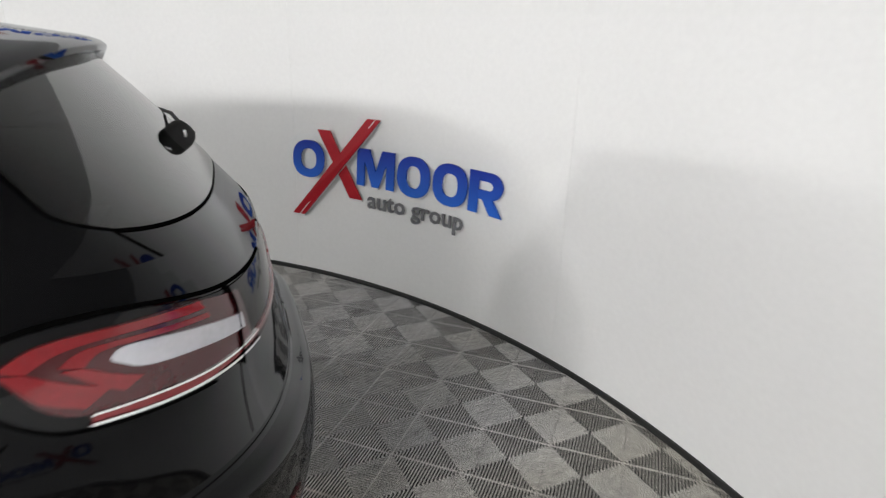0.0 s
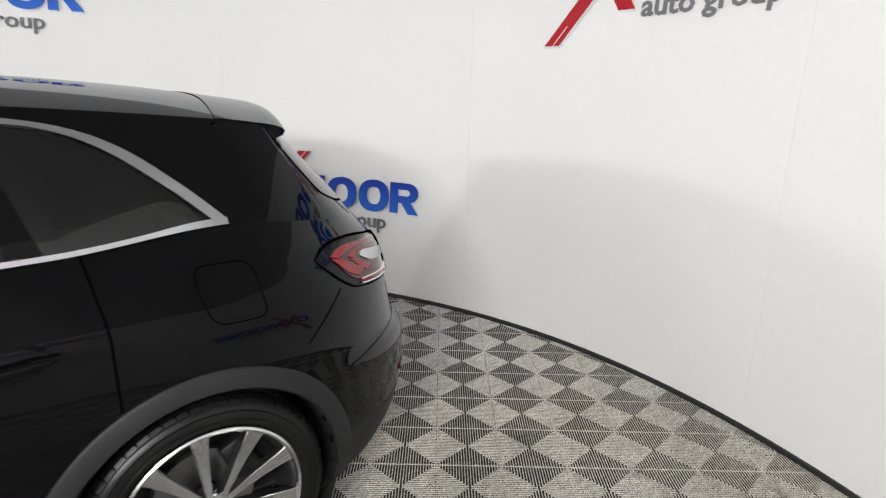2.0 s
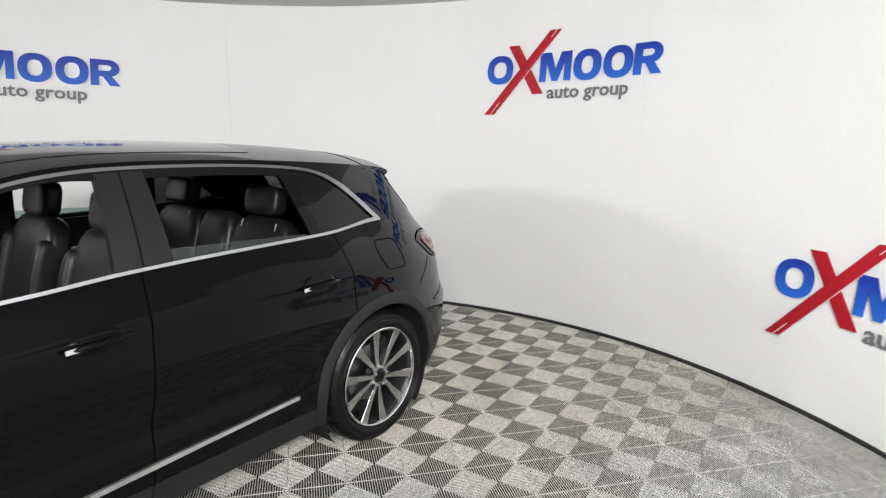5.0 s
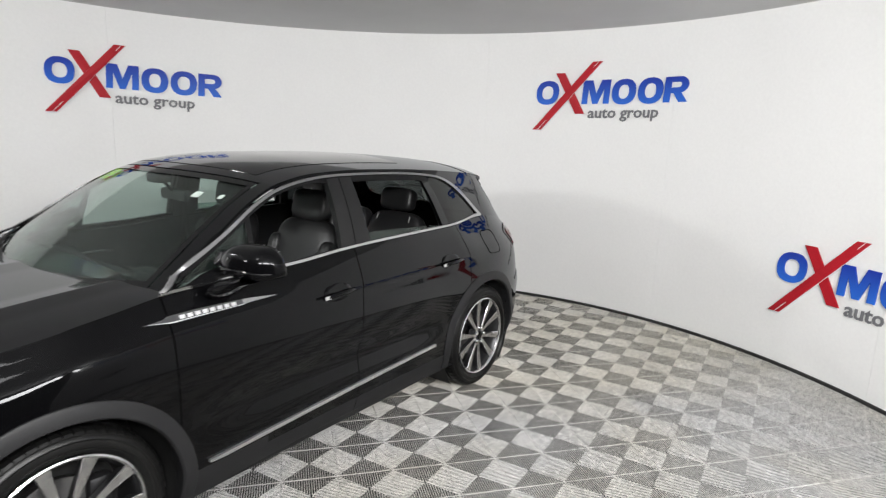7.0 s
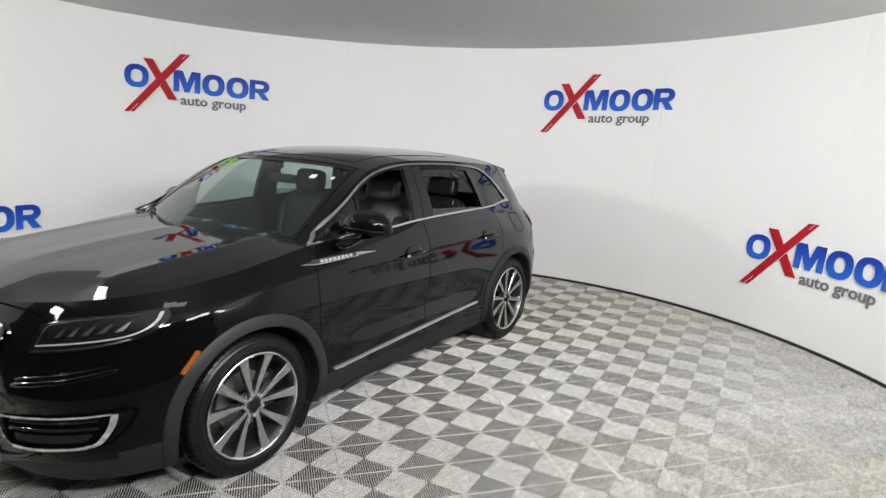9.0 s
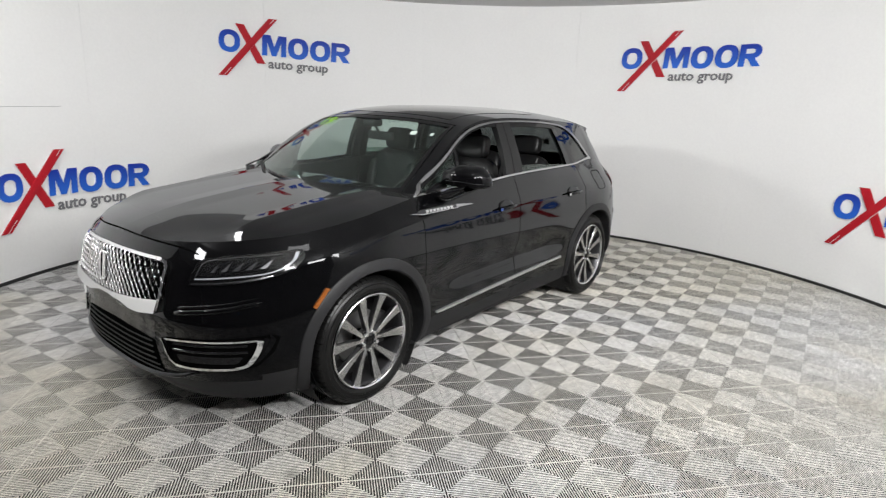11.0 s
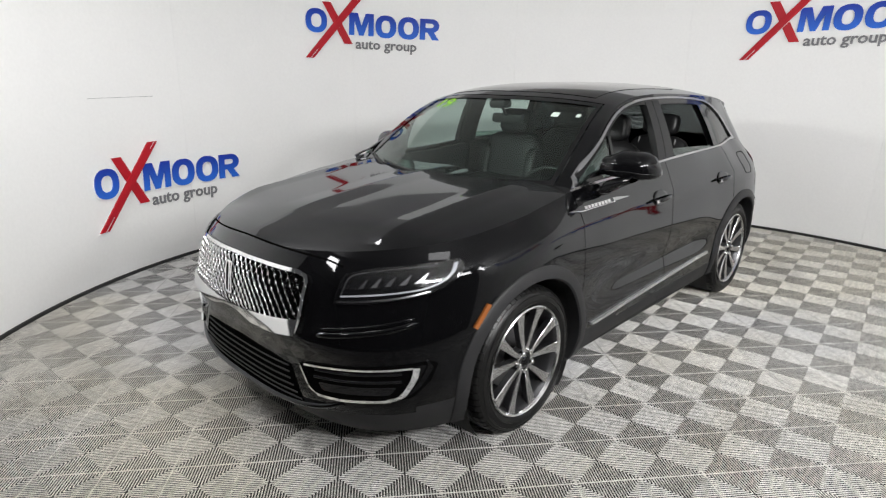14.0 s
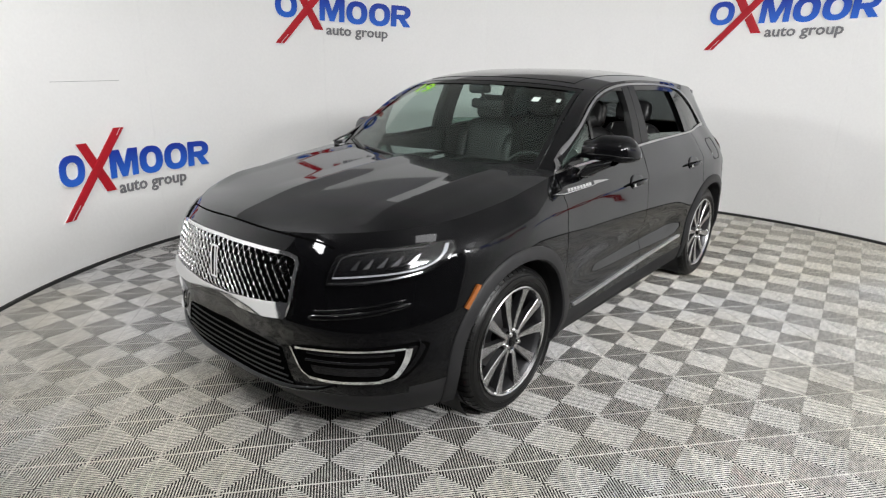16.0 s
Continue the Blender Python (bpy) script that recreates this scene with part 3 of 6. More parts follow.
# ---- car body ----
CAR = thing("car", "glossy black five-door crossover with chrome window trim, front windows open", "car")
CAR.matrix_basis = Matrix.Translation((0, -0.075, 0)) @ Matrix.Diagonal((1, 1.075, 1, 1))


def levels():
    zs = [0.0, 0.03, 0.07, 0.12, 0.16, 0.20, 0.24]
    t = [0.24 + 0.76 * k / 26 for k in range(1, 27)]
    return zs + t


def door_warp(x, z):
    """How far the upright panel joints lean."""
    d = 0.0
    d += math.exp(-((x + 1.195) / 0.22) ** 2) * 0.15 * max(0.0, z - 1.06)
    d += math.exp(-((x + 0.145) / 0.25) ** 2) * 0.08 * (1.1 - z)
    return d


CUTS = (1.74, 0.98, -0.145, -1.195)
GAP = 0.003


def body_stations():
    st = [("F", 90.0 * k / 40) for k in range(0, 41)]
    xs = []
    marks = sorted([c + s * GAP for c in CUTS[1:] for s in (1, -1)] + [XA, XB], reverse=True)
    for a, b in zip(marks, marks[1:]):
        n = max(1, round((a - b) / 0.026))
        xs += [a + (b - a) * k / n for k in range(n)]
    st += [("S", v) for v in xs[1:]]
    st += [("R", 90.0 * k / 40) for k in range(0, 41)]
    return st


def body_point(kind, q, t):
    if kind == "S":
        z = z_low(q) + t * (z_belt(q) - z_low(q))
        x = q + door_warp(q, z)
        z = z_low(x) + t * (z_belt(x) - z_low(x))
        return Vector((x, side_y(x, z), z))
    if kind == "F":
        x0 = XA + (2.38 - XA) * math.cos(radians(q)) ** 0.8
        z = z_low(x0) + t * (z_belt(x0) - z_low(x0))
        p = p_front(z)
        c, s = math.cos(radians(q)) ** (2 / p), math.sin(radians(q)) ** (2 / p)
        x = XA + (x_front(z) - XA) * c
        return Vector((x, side_y(x, z) if q > 30 else half_width(1.7, z) * s, z))
    c, s = math.sin(radians(q)) ** (2 / PR), math.cos(radians(q)) ** (2 / PR)
    x0 = XB + (-2.38 - XB) * c
    z = z_low(x0) + t * (z_belt(x0) - z_low(x0))
    x = XB + (x_rear(z) - XB) * c
    k = smooth01((q - 25) / 40)
    return Vector((x, side_y(x, z) * (1 - k) + half_width(-1.9, z) * s * k, z))


def build_body():
    st, lv = body_stations(), levels()
    P = [[body_point(k, q, t) for k, q in st] for t in lv]
    # wheel openings: rim of the opening snapped to a circle
    inside = set()
    for i, row in enumerate(P):
        for j, p in enumerate(row):
            for hx in (HUBX, -HUBX):
                r = math.hypot(p.x - hx, p.z - HUBZ)
                if r < ARCH + 0.012 and p.y > 0.5:
                    if r > ARCH - 0.017 and r > 0:
                        k = ARCH / r
                        x, z = hx + (p.x - hx) * k, HUBZ + (p.z - HUBZ) * k
                        row[j] = Vector((x, side_y(x, z), z))
                    else:
                        inside.add((i, j))

    def mid(i, j):
        return (P[i][j] + P[i + 1][j] + P[i][j + 1] + P[i + 1][j + 1]) / 4

    clad_top = pch((-2.45, 0.52), (-2.2, 0.50), (-1.9, 0.47), (-1.0, 0.405), (1.0, 0.385), (1.9, 0.385), (2.2, 0.345), (2.45, 0.315))

    def zone(i, j):
        if any(c in inside for c in ((i, j), (i + 1, j), (i, j + 1), (i + 1, j + 1))):
            return None
        (k0, q0), (k1, q1) = st[j], st[j + 1]
        m = mid(i, j)
        if k0 == "S" and k1 == "S" and abs(q0 - q1) < 2.2 * GAP:
            return None
        if m.z < clad_top(m.x):
            if k0 == "F" and m.x > 1.5:
                return "front_lip"
            if k0 == "R" and m.x < -1.5:
                return "rear_lip"
            return "sill"
        if m.x > 1.45 and k0 == "F":
            if m.z < 0.965 - 0.0 * m.x or m.x > 1.80:
                return "front_bumper" if m.x > 1.66 else "front_fender"
            return "front_fender"
        q = q0 if k0 == "S" else (2 if k0 == "F" else -2)
        if q > CUTS[1]:
            return "front_fender"
        if q > CUTS[2]:
            return "front_door"
        if q > CUTS[3]:
            return "rear_door"
        if k0 == "R" and m.z < 0.80 + 0.1 * max(0, m.x + 1.9) and m.x < -1.86:
            return "rear_bumper"
        if k0 == "R" and m.y < 0.60 and m.z >= 0.80:
            return "tailgate"
        return "quarter_panel"

    zones = {}
    for i in range(len(lv) - 1):
        for j in range(len(st) - 1):
            zones.setdefault(zone(i, j), set()).add((i, j))
    spec = {"front_lip": (M_CLAD, "charcoal plastic lower bumper lip"), "rear_lip": (M_CLAD, "charcoal plastic lower rear bumper"),
            "sill": (M_CLAD, "charcoal plastic sill cladding"), "front_bumper": (M_PAINT, ""), "front_fender": (M_PAINT, ""),
            "front_door": (M_PAINT, ""), "rear_door": (M_PAINT, ""), "rear_bumper": (M_PAINT, ""), "tailgate": (M_PAINT, ""),
            "quarter_panel": (M_PAINT, "")}
    made = {}
    for name, (mat, lab) in spec.items():
        if name not in zones:
            continue
        cells = zones[name]

        def make():
            return tidy(sheet(P, lambda i, j: (i, j) in cells), 0.00005)
        if name in ("front_lip", "rear_lip", "front_bumper", "rear_bumper", "tailgate"):
            made[name] = part(name, mirrored(make()), mat, CAR, lab)
        else:
            made[name] = part(name, make(), mat, CAR, lab)
            part(name, flipped(make()), mat, CAR, lab)
    # dark inner skin behind the joints
    Q = [[Vector((p.x * 0.988, max(0.0, p.y - 0.022), p.z)) for p in row] for row in P]

    def near_arch(i, j):
        m = mid(i, j)
        return min(math.hypot(m.x - HUBX, m.z - HUBZ), math.hypot(m.x + HUBX, m.z - HUBZ)) < ARCH + 0.02 and m.y > 0.5
    liner = tidy(sheet(Q, lambda i, j: not near_arch(i, j)), 0.00005)
    part("inner_skin", mirrored(liner), M_GAP, CAR)
    return made


BODY = build_body()


def build_hood():
    st = [x for x in np.linspace(0.95, XA, 14)][:-1]
    rows = []
    zc = pch((0.95, 1.215), (1.25, 1.20), (1.5, 1.182), (1.8, 1.150), (2.05, 1.115), (2.2, 1.080), (2.28, 1.056), (2.36, 1.020))
    ends = [body_point("S", x, 1.0) for x in st] + [body_point("F", 90 - 90.0 * k / 40, 1.0) for k in range(41)]
    # spine along the middle and a crease on each side, which fades at the nose
    base = [0.0, 0.012, 0.03] + [0.06 + 0.94 * k / 36 for k in range(37)]
    for e in ends:
        row = []
        w = smooth01((e.y - 0.60) / 0.16)
        fc = min(0.9, 0.585 / max(e.y, 0.1))
        fs = sorted([f for f in base if abs(f - fc) > 0.012] + [fc - 0.008, fc, fc + 0.008])[:41]
        fs[-1] = 1.0
        drop = zc(e.x) - e.z
        for k, f in enumerate(fs):
            flat = 0.24 * (0.8 * f / fc + 0.2 * (f / fc) ** 2)
            if f > fc:
                g = (f - fc) / (1 - fc)
                flat = 0.24 + 0.76 * (0.75 * g + 0.25 * g * g)
            soft = 0.16 * f + 0.84 * f ** 2.4
            z = zc(e.x) - drop * (flat * w + soft * (1 - w))
            z += w * (0.006 * max(0.0, 1 - e.y * f / 0.13) + 0.006 * max(0.0, 1 - abs(f - fc) * e.y / 0.09))
            row.append(Vector((e.x, e.y * f, z if k < len(fs) - 1 else e.z)))
        rows.append(row)
    part("bonnet", mirrored(tidy(sheet(rows), 0.0003)), M_PAINT, CAR, angle=60)


build_hood()

# rows over windscreen and roof: side rail x, and the middle line's x and z
TOP_X = pch((0.0, 0.95), (0.35, 0.27), (0.42, 0.10), (1.0, -1.80))
TOP_XC = pch((0.0, 1.255), (0.35, 0.42), (0.42, 0.20), (1.0, -1.90))
TOP_ZC = pch((0.0, 1.15), (0.12, 1.335), (0.24, 1.507), (0.35, 1.642), (0.42, 1.684), (0.52, 1.708), (0.62, 1.711), (0.75, 1.700), (0.88, 1.670), (1.0, 1.617))


def top_point(u, w, drop=0.0):
    xr, xc = TOP_X(u), TOP_XC(u)
    zr, zc = rail_z(xr), TOP_ZC(u)
    y = rail_y(xr) * w
    x = xr + (xc - xr) * (1 - abs(w) ** 1.75)
    z = zr + (zc - zr) * (1 - abs(w) ** 2.6)
    return Vector((x, y, z - drop))


U_GLASS = 0.335
W_PILLAR = 0.905


def build_roof():
    # windscreen
    us = [0.004 + (U_GLASS - 0.004) * k / 18 for k in range(19)]
    ws = [W_PILLAR * k / 20 for k in range(-20, 21)]
    bm = slab([[top_point(u, w, 0.004) for w in ws] for u in us], 0.004)
    ob = part("windscreen", bm, M_GLASS, CAR, "clear windscreen with a faint green tint")
    ob.visible_shadow = False
    # black band printed round the windscreen
    bm = slab([[top_point(u, w, -0.0015) for w in ws] for u in [0.318 + 0.017 * k / 3 for k in range(4)]], 0.001)
    part("windscreen_band", bm, M_GLOSS, ob)
    bm = slab([[top_point(u, w, -0.0015) for w in ws] for u in [0.0 + 0.03 * k / 3 for k in range(4)]], 0.001)
    part("windscreen_band", bm, M_GLOSS, ob)
    for s in (1, -1):
        bm = slab([[top_point(u, s * (W_PILLAR - 0.03 * (1 - k)), -0.0015) for k in (0, 0.5, 1)] for u in us], 0.001)
        part("windscreen_band", bm, M_GLOSS, ob)
    # pillars beside the windscreen
    for s in (1, -1):
        rows = [[top_point(u, s * (W_PILLAR + 0.008 + (1 - W_PILLAR - 0.008) * k / 5)) for k in range(6)] for u in us + [U_GLASS + 0.01]]
        for r, u in zip(rows, us + [U_GLASS + 0.01]):
            x = TOP_X(u)
            r.append(Vector((x, s * cabin_y(x, rail_z(x) - 0.012), rail_z(x) - 0.012)))
        part("windscreen_pillar", slab(rows, 0.012), M_PAINT, CAR)
    # roof skin
    us = [U_GLASS + 0.006 + (1 - U_GLASS - 0.006) * k / 40 for k in range(41)]
    ws = [k / 24 for k in range(-24, 25)]
    rows = []
    for u in us:
        x = TOP_X(u)
        r = [top_point(u, w) for w in ws]
        d = 0.014
        e = [Vector((x, s * cabin_y(x, rail_z(x) - d), rail_z(x) - d)) for s in (-1, 1)]
        rows.append([e[0]] + r + [e[1]])
    part("roof", slab(rows, 0.012), M_PAINT, CAR)
    # dark glass panel let into the roof
    us = [0.37 + 0.36 * k / 16 for k in range(17)]
    bm = slab([[top_point(u, 0.80 * w, -0.0025) for w in ws] for u in us], 0.003)
    part("roof_window", bm, M_GLOSS, CAR, "dark glass roof panel")
    # headliner under the roof
    us = [0.36 + 0.62 * k / 14 for k in range(15)]
    bm = sheet([[top_point(u, 0.96 * w, 0.035) for w in ws] for u in us])
    part("headliner", bm, M_HEAD, CAR)


build_roof()

# window opening in the flank: upper outline from the mirror to the rear corner, and the belt line
DLO_TOP = catmull([(0.985, 1.197), (0.81, 1.292), (0.62, 1.398), (0.44, 1.502), (0.25, 1.576), (0.0, 1.617), (-0.3, 1.627), (-0.7, 1.618), (-1.0, 1.596),
                   (-1.18, 1.566), (-1.32, 1.505), (-1.46, 1.395), (-1.555, 1.305), (-1.575, 1.283)], 90)


def ribbon(A, B, off, thick, bm=None, steps=1):
    """A curved strip with thickness on the cabin's flank between two lines of (x, z)."""
    rows = []
    for a, b in zip(A, B):
        r = []
        for k in range(steps + 1):
            f = k / steps
            r.append(c_pt(a[0] + (b[0] - a[0]) * f, a[1] + (b[1] - a[1]) * f, off))
        rows.append(r + [c_pt(a[0] + (b[0] - a[0]) * (1 - k / steps), a[1] + (b[1] - a[1]) * (1 - k / steps), off - thick) for k in range(steps + 1)])
    bm2 = sheet(rows, closed=True)
    n = len(rows[0])
    bm2.verts.ensure_lookup_table()
    m = len(rows)
    for r in (0, m - 1):
        try:
            bm2.faces.new([bm2.verts[r * n + k] for k in range(n)])
        except ValueError:
            pass
    return tidy(bm2, 0.0001) if bm is None else join(bm, tidy(bm2, 0.0001))


def inset(line, d):
    """The line moved by d to its right-hand side."""
    p = np.array(line)
    t = np.gradient(p, axis=0)
    t /= np.linalg.norm(t, axis=1)[:, None] + 1e-9
    d = np.array(d) if np.ndim(d) else np.full(len(p), d)
    return [tuple(q) for q in p + np.c_[t[:, 1], -t[:, 0]] * d[:, None] * 1.0]


def both(name, make, mat, parent=None, label="", angle=38):
    a = part(name, make(), mat, parent or CAR, label, angle=angle)
    b = part(name, flipped(make()), mat, parent or CAR, label, angle=angle)
    return a, b


def build_cabin_sides():
    n = len(DLO_TOP)
    # rear pillar skin between the window's rear edge and the tailgate
    i0 = min(range(n), key=lambda i: abs(DLO_TOP[i][0] + 0.98))
    inner = DLO_TOP[i0:]
    outer = polyline([(x, rail_z(x) - 0.014) for x in np.linspace(-0.98, TAIL_X, 12)] + [(TAIL_X, 1.42), (TAIL_X, z_belt(TAIL_X))], len(inner) - 1)

    def skin():
        rows = []
        for a, b in zip(inner, outer):
            rows.append([c_pt(a[0] + (b[0] - a[0]) * k / 12, a[1] + (b[1] - a[1]) * k / 12) for k in range(13)])
        lo = [(-1.575 + (TAIL_X + 1.575) * k / 12) for k in range(13)]
        rows.append([c_pt(x, z_belt(x)) for x in lo])
        return tidy(sheet(rows), 0.0003)
    both("rear_pillar", skin, M_PAINT)
    # bright trim round the side windows
    wid = [0.0135 + 0.017 * smooth01((-x - 1.1) / 0.3) for x, z in DLO_TOP]
    low = [(x, max(z, z_belt(x) + 0.003)) for x, z in inset(DLO_TOP, [-w for w in wid])]
    both("window_trim", lambda: ribbon(DLO_TOP, low, 0.007, 0.012), M_SATIN, None, "satin chrome window surround")
    bx = list(np.linspace(0.985, -1.575, 60))
    b0 = [(x, z_belt(x) + 0.001) for x in bx]
    b1 = [(x, z_belt(x) + 0.015 + 0.006 * smooth01((-x - 1.3) / 0.2)) for x in bx]
    both("belt_trim", lambda: ribbon(b0, b1, 0.008, 0.014), M_SATIN, None, "satin chrome strip under the side windows")
    # black inner frame along the top
    f1 = inset(DLO_TOP, [-(w + 0.014 + 0.020 * smooth01((0.10 - x) / 0.25)) for w, (x, z) in zip(wid, DLO_TOP)])
    last = min(range(n), key=lambda i: abs(DLO_TOP[i][0] + 1.02))
    both("window_frame", lambda: ribbon(low[4:last], f1[4:last], 0.002, 0.02), M_GLOSS)
    # pillar covers: (x at belt, x at top) of fore and aft edges
    top = pch(*[(x, z) for x, z in sorted(DLO_TOP)])

    def upright(name, fb, ft, ab, at, mat, off, thick, lab=""):
        A, B = [], []
        for k in range(13):
            f = k / 12
            xf, xa = fb + (ft - fb) * f, ab + (at - ab) * f
            zf = z_belt(xf) + 0.018 + (top(xf) - 0.02 - z_belt(xf) - 0.018) * f
            za = z_belt(xa) + 0.018 + (top(xa) - 0.02 - z_belt(xa) - 0.018) * f
            A.append((xf, zf))
            B.append((xa, za))
        both(name, lambda: ribbon(A, B, off, thick, steps=3), mat, None, lab)
    upright("middle_pillar", -0.060, -0.075, -0.165, -0.165, M_PILLAR, 0.004, 0.03, "satin black middle pillar cover")
    upright("middle_pillar", -0.172, -0.172, -0.290, -0.262, M_PILLAR, 0.004, 0.03, "satin black middle pillar cover")
    upright("window_post", -1.015, -0.920, -1.090, -0.990, M_PAINT, 0.001, 0.02)
    upright("window_post", 0.545, 0.505, 0.515, 0.475, M_GLOSS, 0.001, 0.02)
    # fixed dark pane behind the rear door, and small fixed pane behind the mirror

    def pane(x0b, x0t, x1, z_end=None, off=-0.004):
        A, B = [], []
        for k in range(25):
            f = k / 24
            xb, xt = x0b + (x1 - x0b) * f, x0t + (x1 - x0t) * f
            A.append((xb, z_belt(xb) + 0.012))
            B.append((xt, max(z_belt(xt) + 0.012, top(xt) - 0.018)))
        return ribbon(A, B, off, 0.004, steps=6)
    for ob in both("quarter_window", lambda: pane(-1.085, -0.985, -1.555), M_DARKGLASS, None, "dark fixed rear quarter window"):
        ob.visible_shadow = False
    for ob in both("front_quarter_window", lambda: pane(0.52, 0.48, 0.90), M_GLASS, None, "small fixed window behind the mirror"):
        ob.visible_shadow = False
    # lowered door windows: a hand of glass still shows above the belt at the rear door

    def lowered(x0, x1, h0, h1):
        A = [(x0 + (x1 - x0) * k / 16, z_belt(x0 + (x1 - x0) * k / 16) + 0.012) for k in range(17)]
        B = [(x, z + h0 + (h1 - h0) * k / 16) for k, (x, z) in enumerate(A)]
        return ribbon(A, B, -0.012, 0.004)
    for ob in both("door_window", lambda: lowered(-0.285, -1.0, 0.055, 0.012), M_GLASS, None, "rear door window wound down"):
        ob.visible_shadow = False


build_cabin_sides()


def tail_pt(g, v, off=0.0):
    """A point of the rounded upper tail: g runs from 0 at the flank to 1 in the middle, v from the shoulder up to the roof."""
    def at(g, v):
        q = 5.6 + 84.4 * g
        low = body_point("R", q, 1.0)
        if g < 0.3:
            x = TAIL_X + (-1.80 - TAIL_X) * g / 0.3
            top = Vector((x, cabin_y(x, rail_z(x) - 0.014), rail_z(x) - 0.014))
        else:
            top = top_point(1.0, math.cos(radians(90 * (g - 0.3) / 0.7)) ** 0.9, 0.016)
        p = low.lerp(top, v)
        d = Vector((p.x - TAIL_X, p.y, 0)).normalized()
        return p + d * 0.013 * g * 4 * v * (1 - v)
    p = at(g, v)
    if not off:
        return p
    h = 0.01 if g < 0.98 else -0.01
    a, b = at(g + h, v) - p, at(g, v + (0.01 if v < 0.98 else -0.01)) - p
    n = a.cross(b).normalized()
    if n.dot(Vector((p.x - TAIL_X, p.y, 0.1))) < 0:
        n = -n
    return p + n * off


def glass_edge(r):
    return 0.34 + 0.07 * r + 0.10 * max(0.0, r - 0.82) ** 1.5 / 0.18 ** 1.5


def glass_foot(a):
    return 0.10 + 0.09 * abs(a) ** 3


def tail_glass(a, r, off=0.0):
    """A point of the rear window: a from -1 to 1 across, r from 0 at its top to 1 at its foot."""
    g = 1 - (1 - glass_edge(r)) * abs(a)
    v = 0.96 + (glass_foot(a) - 0.96) * r
    p = tail_pt(g, v, off)
    return p if a >= 0 else Vector((p.x, -p.y, p.z))


def build_tail():
    n = 24
    gs, vs = [k / 80 for k in range(81)], [k / 48 for k in range(49)]

    def solid(i, j):
        g, v = (gs[j] + gs[j + 1]) / 2, (vs[i] + vs[i + 1]) / 2
        r = min(1.0, max(0.0, (0.96 - v) / (0.96 - glass_foot(1.0))))
        a = (1 - g) / (1 - glass_edge(r))
        return a > 0.97 or v > 0.94 or v < glass_foot(min(1.0, a)) + 0.015
    part("tailgate_skin", mirrored(tidy(sheet([[tail_pt(g, v) for g in gs] for v in vs], solid), 0.0003)), M_PAINT, CAR, angle=60)
    ws = [k / n for k in range(-n, n + 1)]
    fs = [k / 20 for k in range(21)]
    bm = slab([[tail_glass(w, f, 0.004) for w in ws] for f in fs], 0.003)
    part("rear_window", bm, M_REARGLASS, CAR, "dark tinted rear window")
    # joints round the rear window and from its corner down to the lamp, and black fins under the spoiler
    for s in (1, -1):
        fl = (lambda b: b) if s > 0 else flipped
        rows = [[tail_pt(glass_edge(r) - d, 0.96 + (glass_foot(1) - 0.96) * r, 0.0025) for d in (0.0, 0.012)] for r in fs]
        part("window_joint", fl(sheet(rows)), M_GAP, CAR)
        rows = [[tail_pt(1 - (1 - glass_edge(1.0)) * a, glass_foot(a) - d, 0.0025) for d in (0.0, 0.018)] for a in [k / 20 for k in range(21)]]
        part("window_joint", fl(sheet(rows)), M_GAP, CAR)
        rows = [[tail_pt(0.50 + 0.05 * k / 8 + d, 0.20 - 0.20 * k / 8, 0.0015) for d in (0.0, 0.008)] for k in range(9)]
        part("tailgate_joint", fl(sheet(rows)), M_GAP, CAR)
        rows = [[tail_pt(0.33 + 0.24 * j / 6, 0.99 - (0.20 - 0.10 * j / 6) * i / 5, 0.009) for j in range(7)] for i in range(6)]
        part("spoiler_fin", fl(slab(rows, 0.006)), M_GLOSS, CAR, "gloss black fin under the spoiler")
    # spoiler at the roof's rear edge
    rows = []
    prof = [(0.0, 0.0), (-0.035, -0.006), (-0.062, -0.015), (-0.074, -0.026), (-0.066, -0.042), (-0.02, -0.058), (0.06, -0.072)]
    for k in range(-n, n + 1):
        w = k / n
        lie = [top_point(u, w, -0.003) for u in (0.945, 0.965, 0.985, 1.0)]
        rows.append(lie[:-1] + [lie[-1] + Vector((x, 0, z)) for x, z in prof])
    prof = rows[0]
    bm = sheet(rows)
    for r in (0, len(rows) - 1):
        bm.verts.ensure_lookup_table()
        bm.faces.new([bm.verts[r * len(prof) + k] for k in range(len(prof))])
    part("spoiler", tidy(bm), M_PAINT, CAR)
    # wiper on the rear window: a stout pivot cover with its arm
    foot = tail_pt(0.99, 0.37, 0.0)
    rows = []
    for h, w, d in ((0.0, 0.030, 0.040), (0.02, 0.030, 0.042), (0.042, 0.024, 0.036), (0.055, 0.014, 0.024), (0.058, 0.004, 0.006)):
        c = foot + Vector((-0.72 * h, 0, 0.70 * h))
        rows.append([c + Vector((0.70 * d * math.sin(a), w * math.cos(a), 0.72 * d * math.sin(a))) for a in [2 * math.pi * i / 16 for i in range(16)]])
    wiper = part("rear_wiper", sheet(rows, closed=True), M_BLACK, CAR, "black rear wiper with a stout pivot cover")
    part("wiper_arm", tube([foot + Vector((-0.03, 0.0, 0.03)), tail_glass(-0.2, 0.60, 0.02), tail_glass(-0.55, 0.62, 0.016)], 0.006, 8), M_BLACK, wiper)
    part("wiper_clip", box(0.010, 0.012, 0.022, 0.002, foot + Vector((-0.030, 0.024, 0.022))), M_SATIN, wiper)


build_tail()


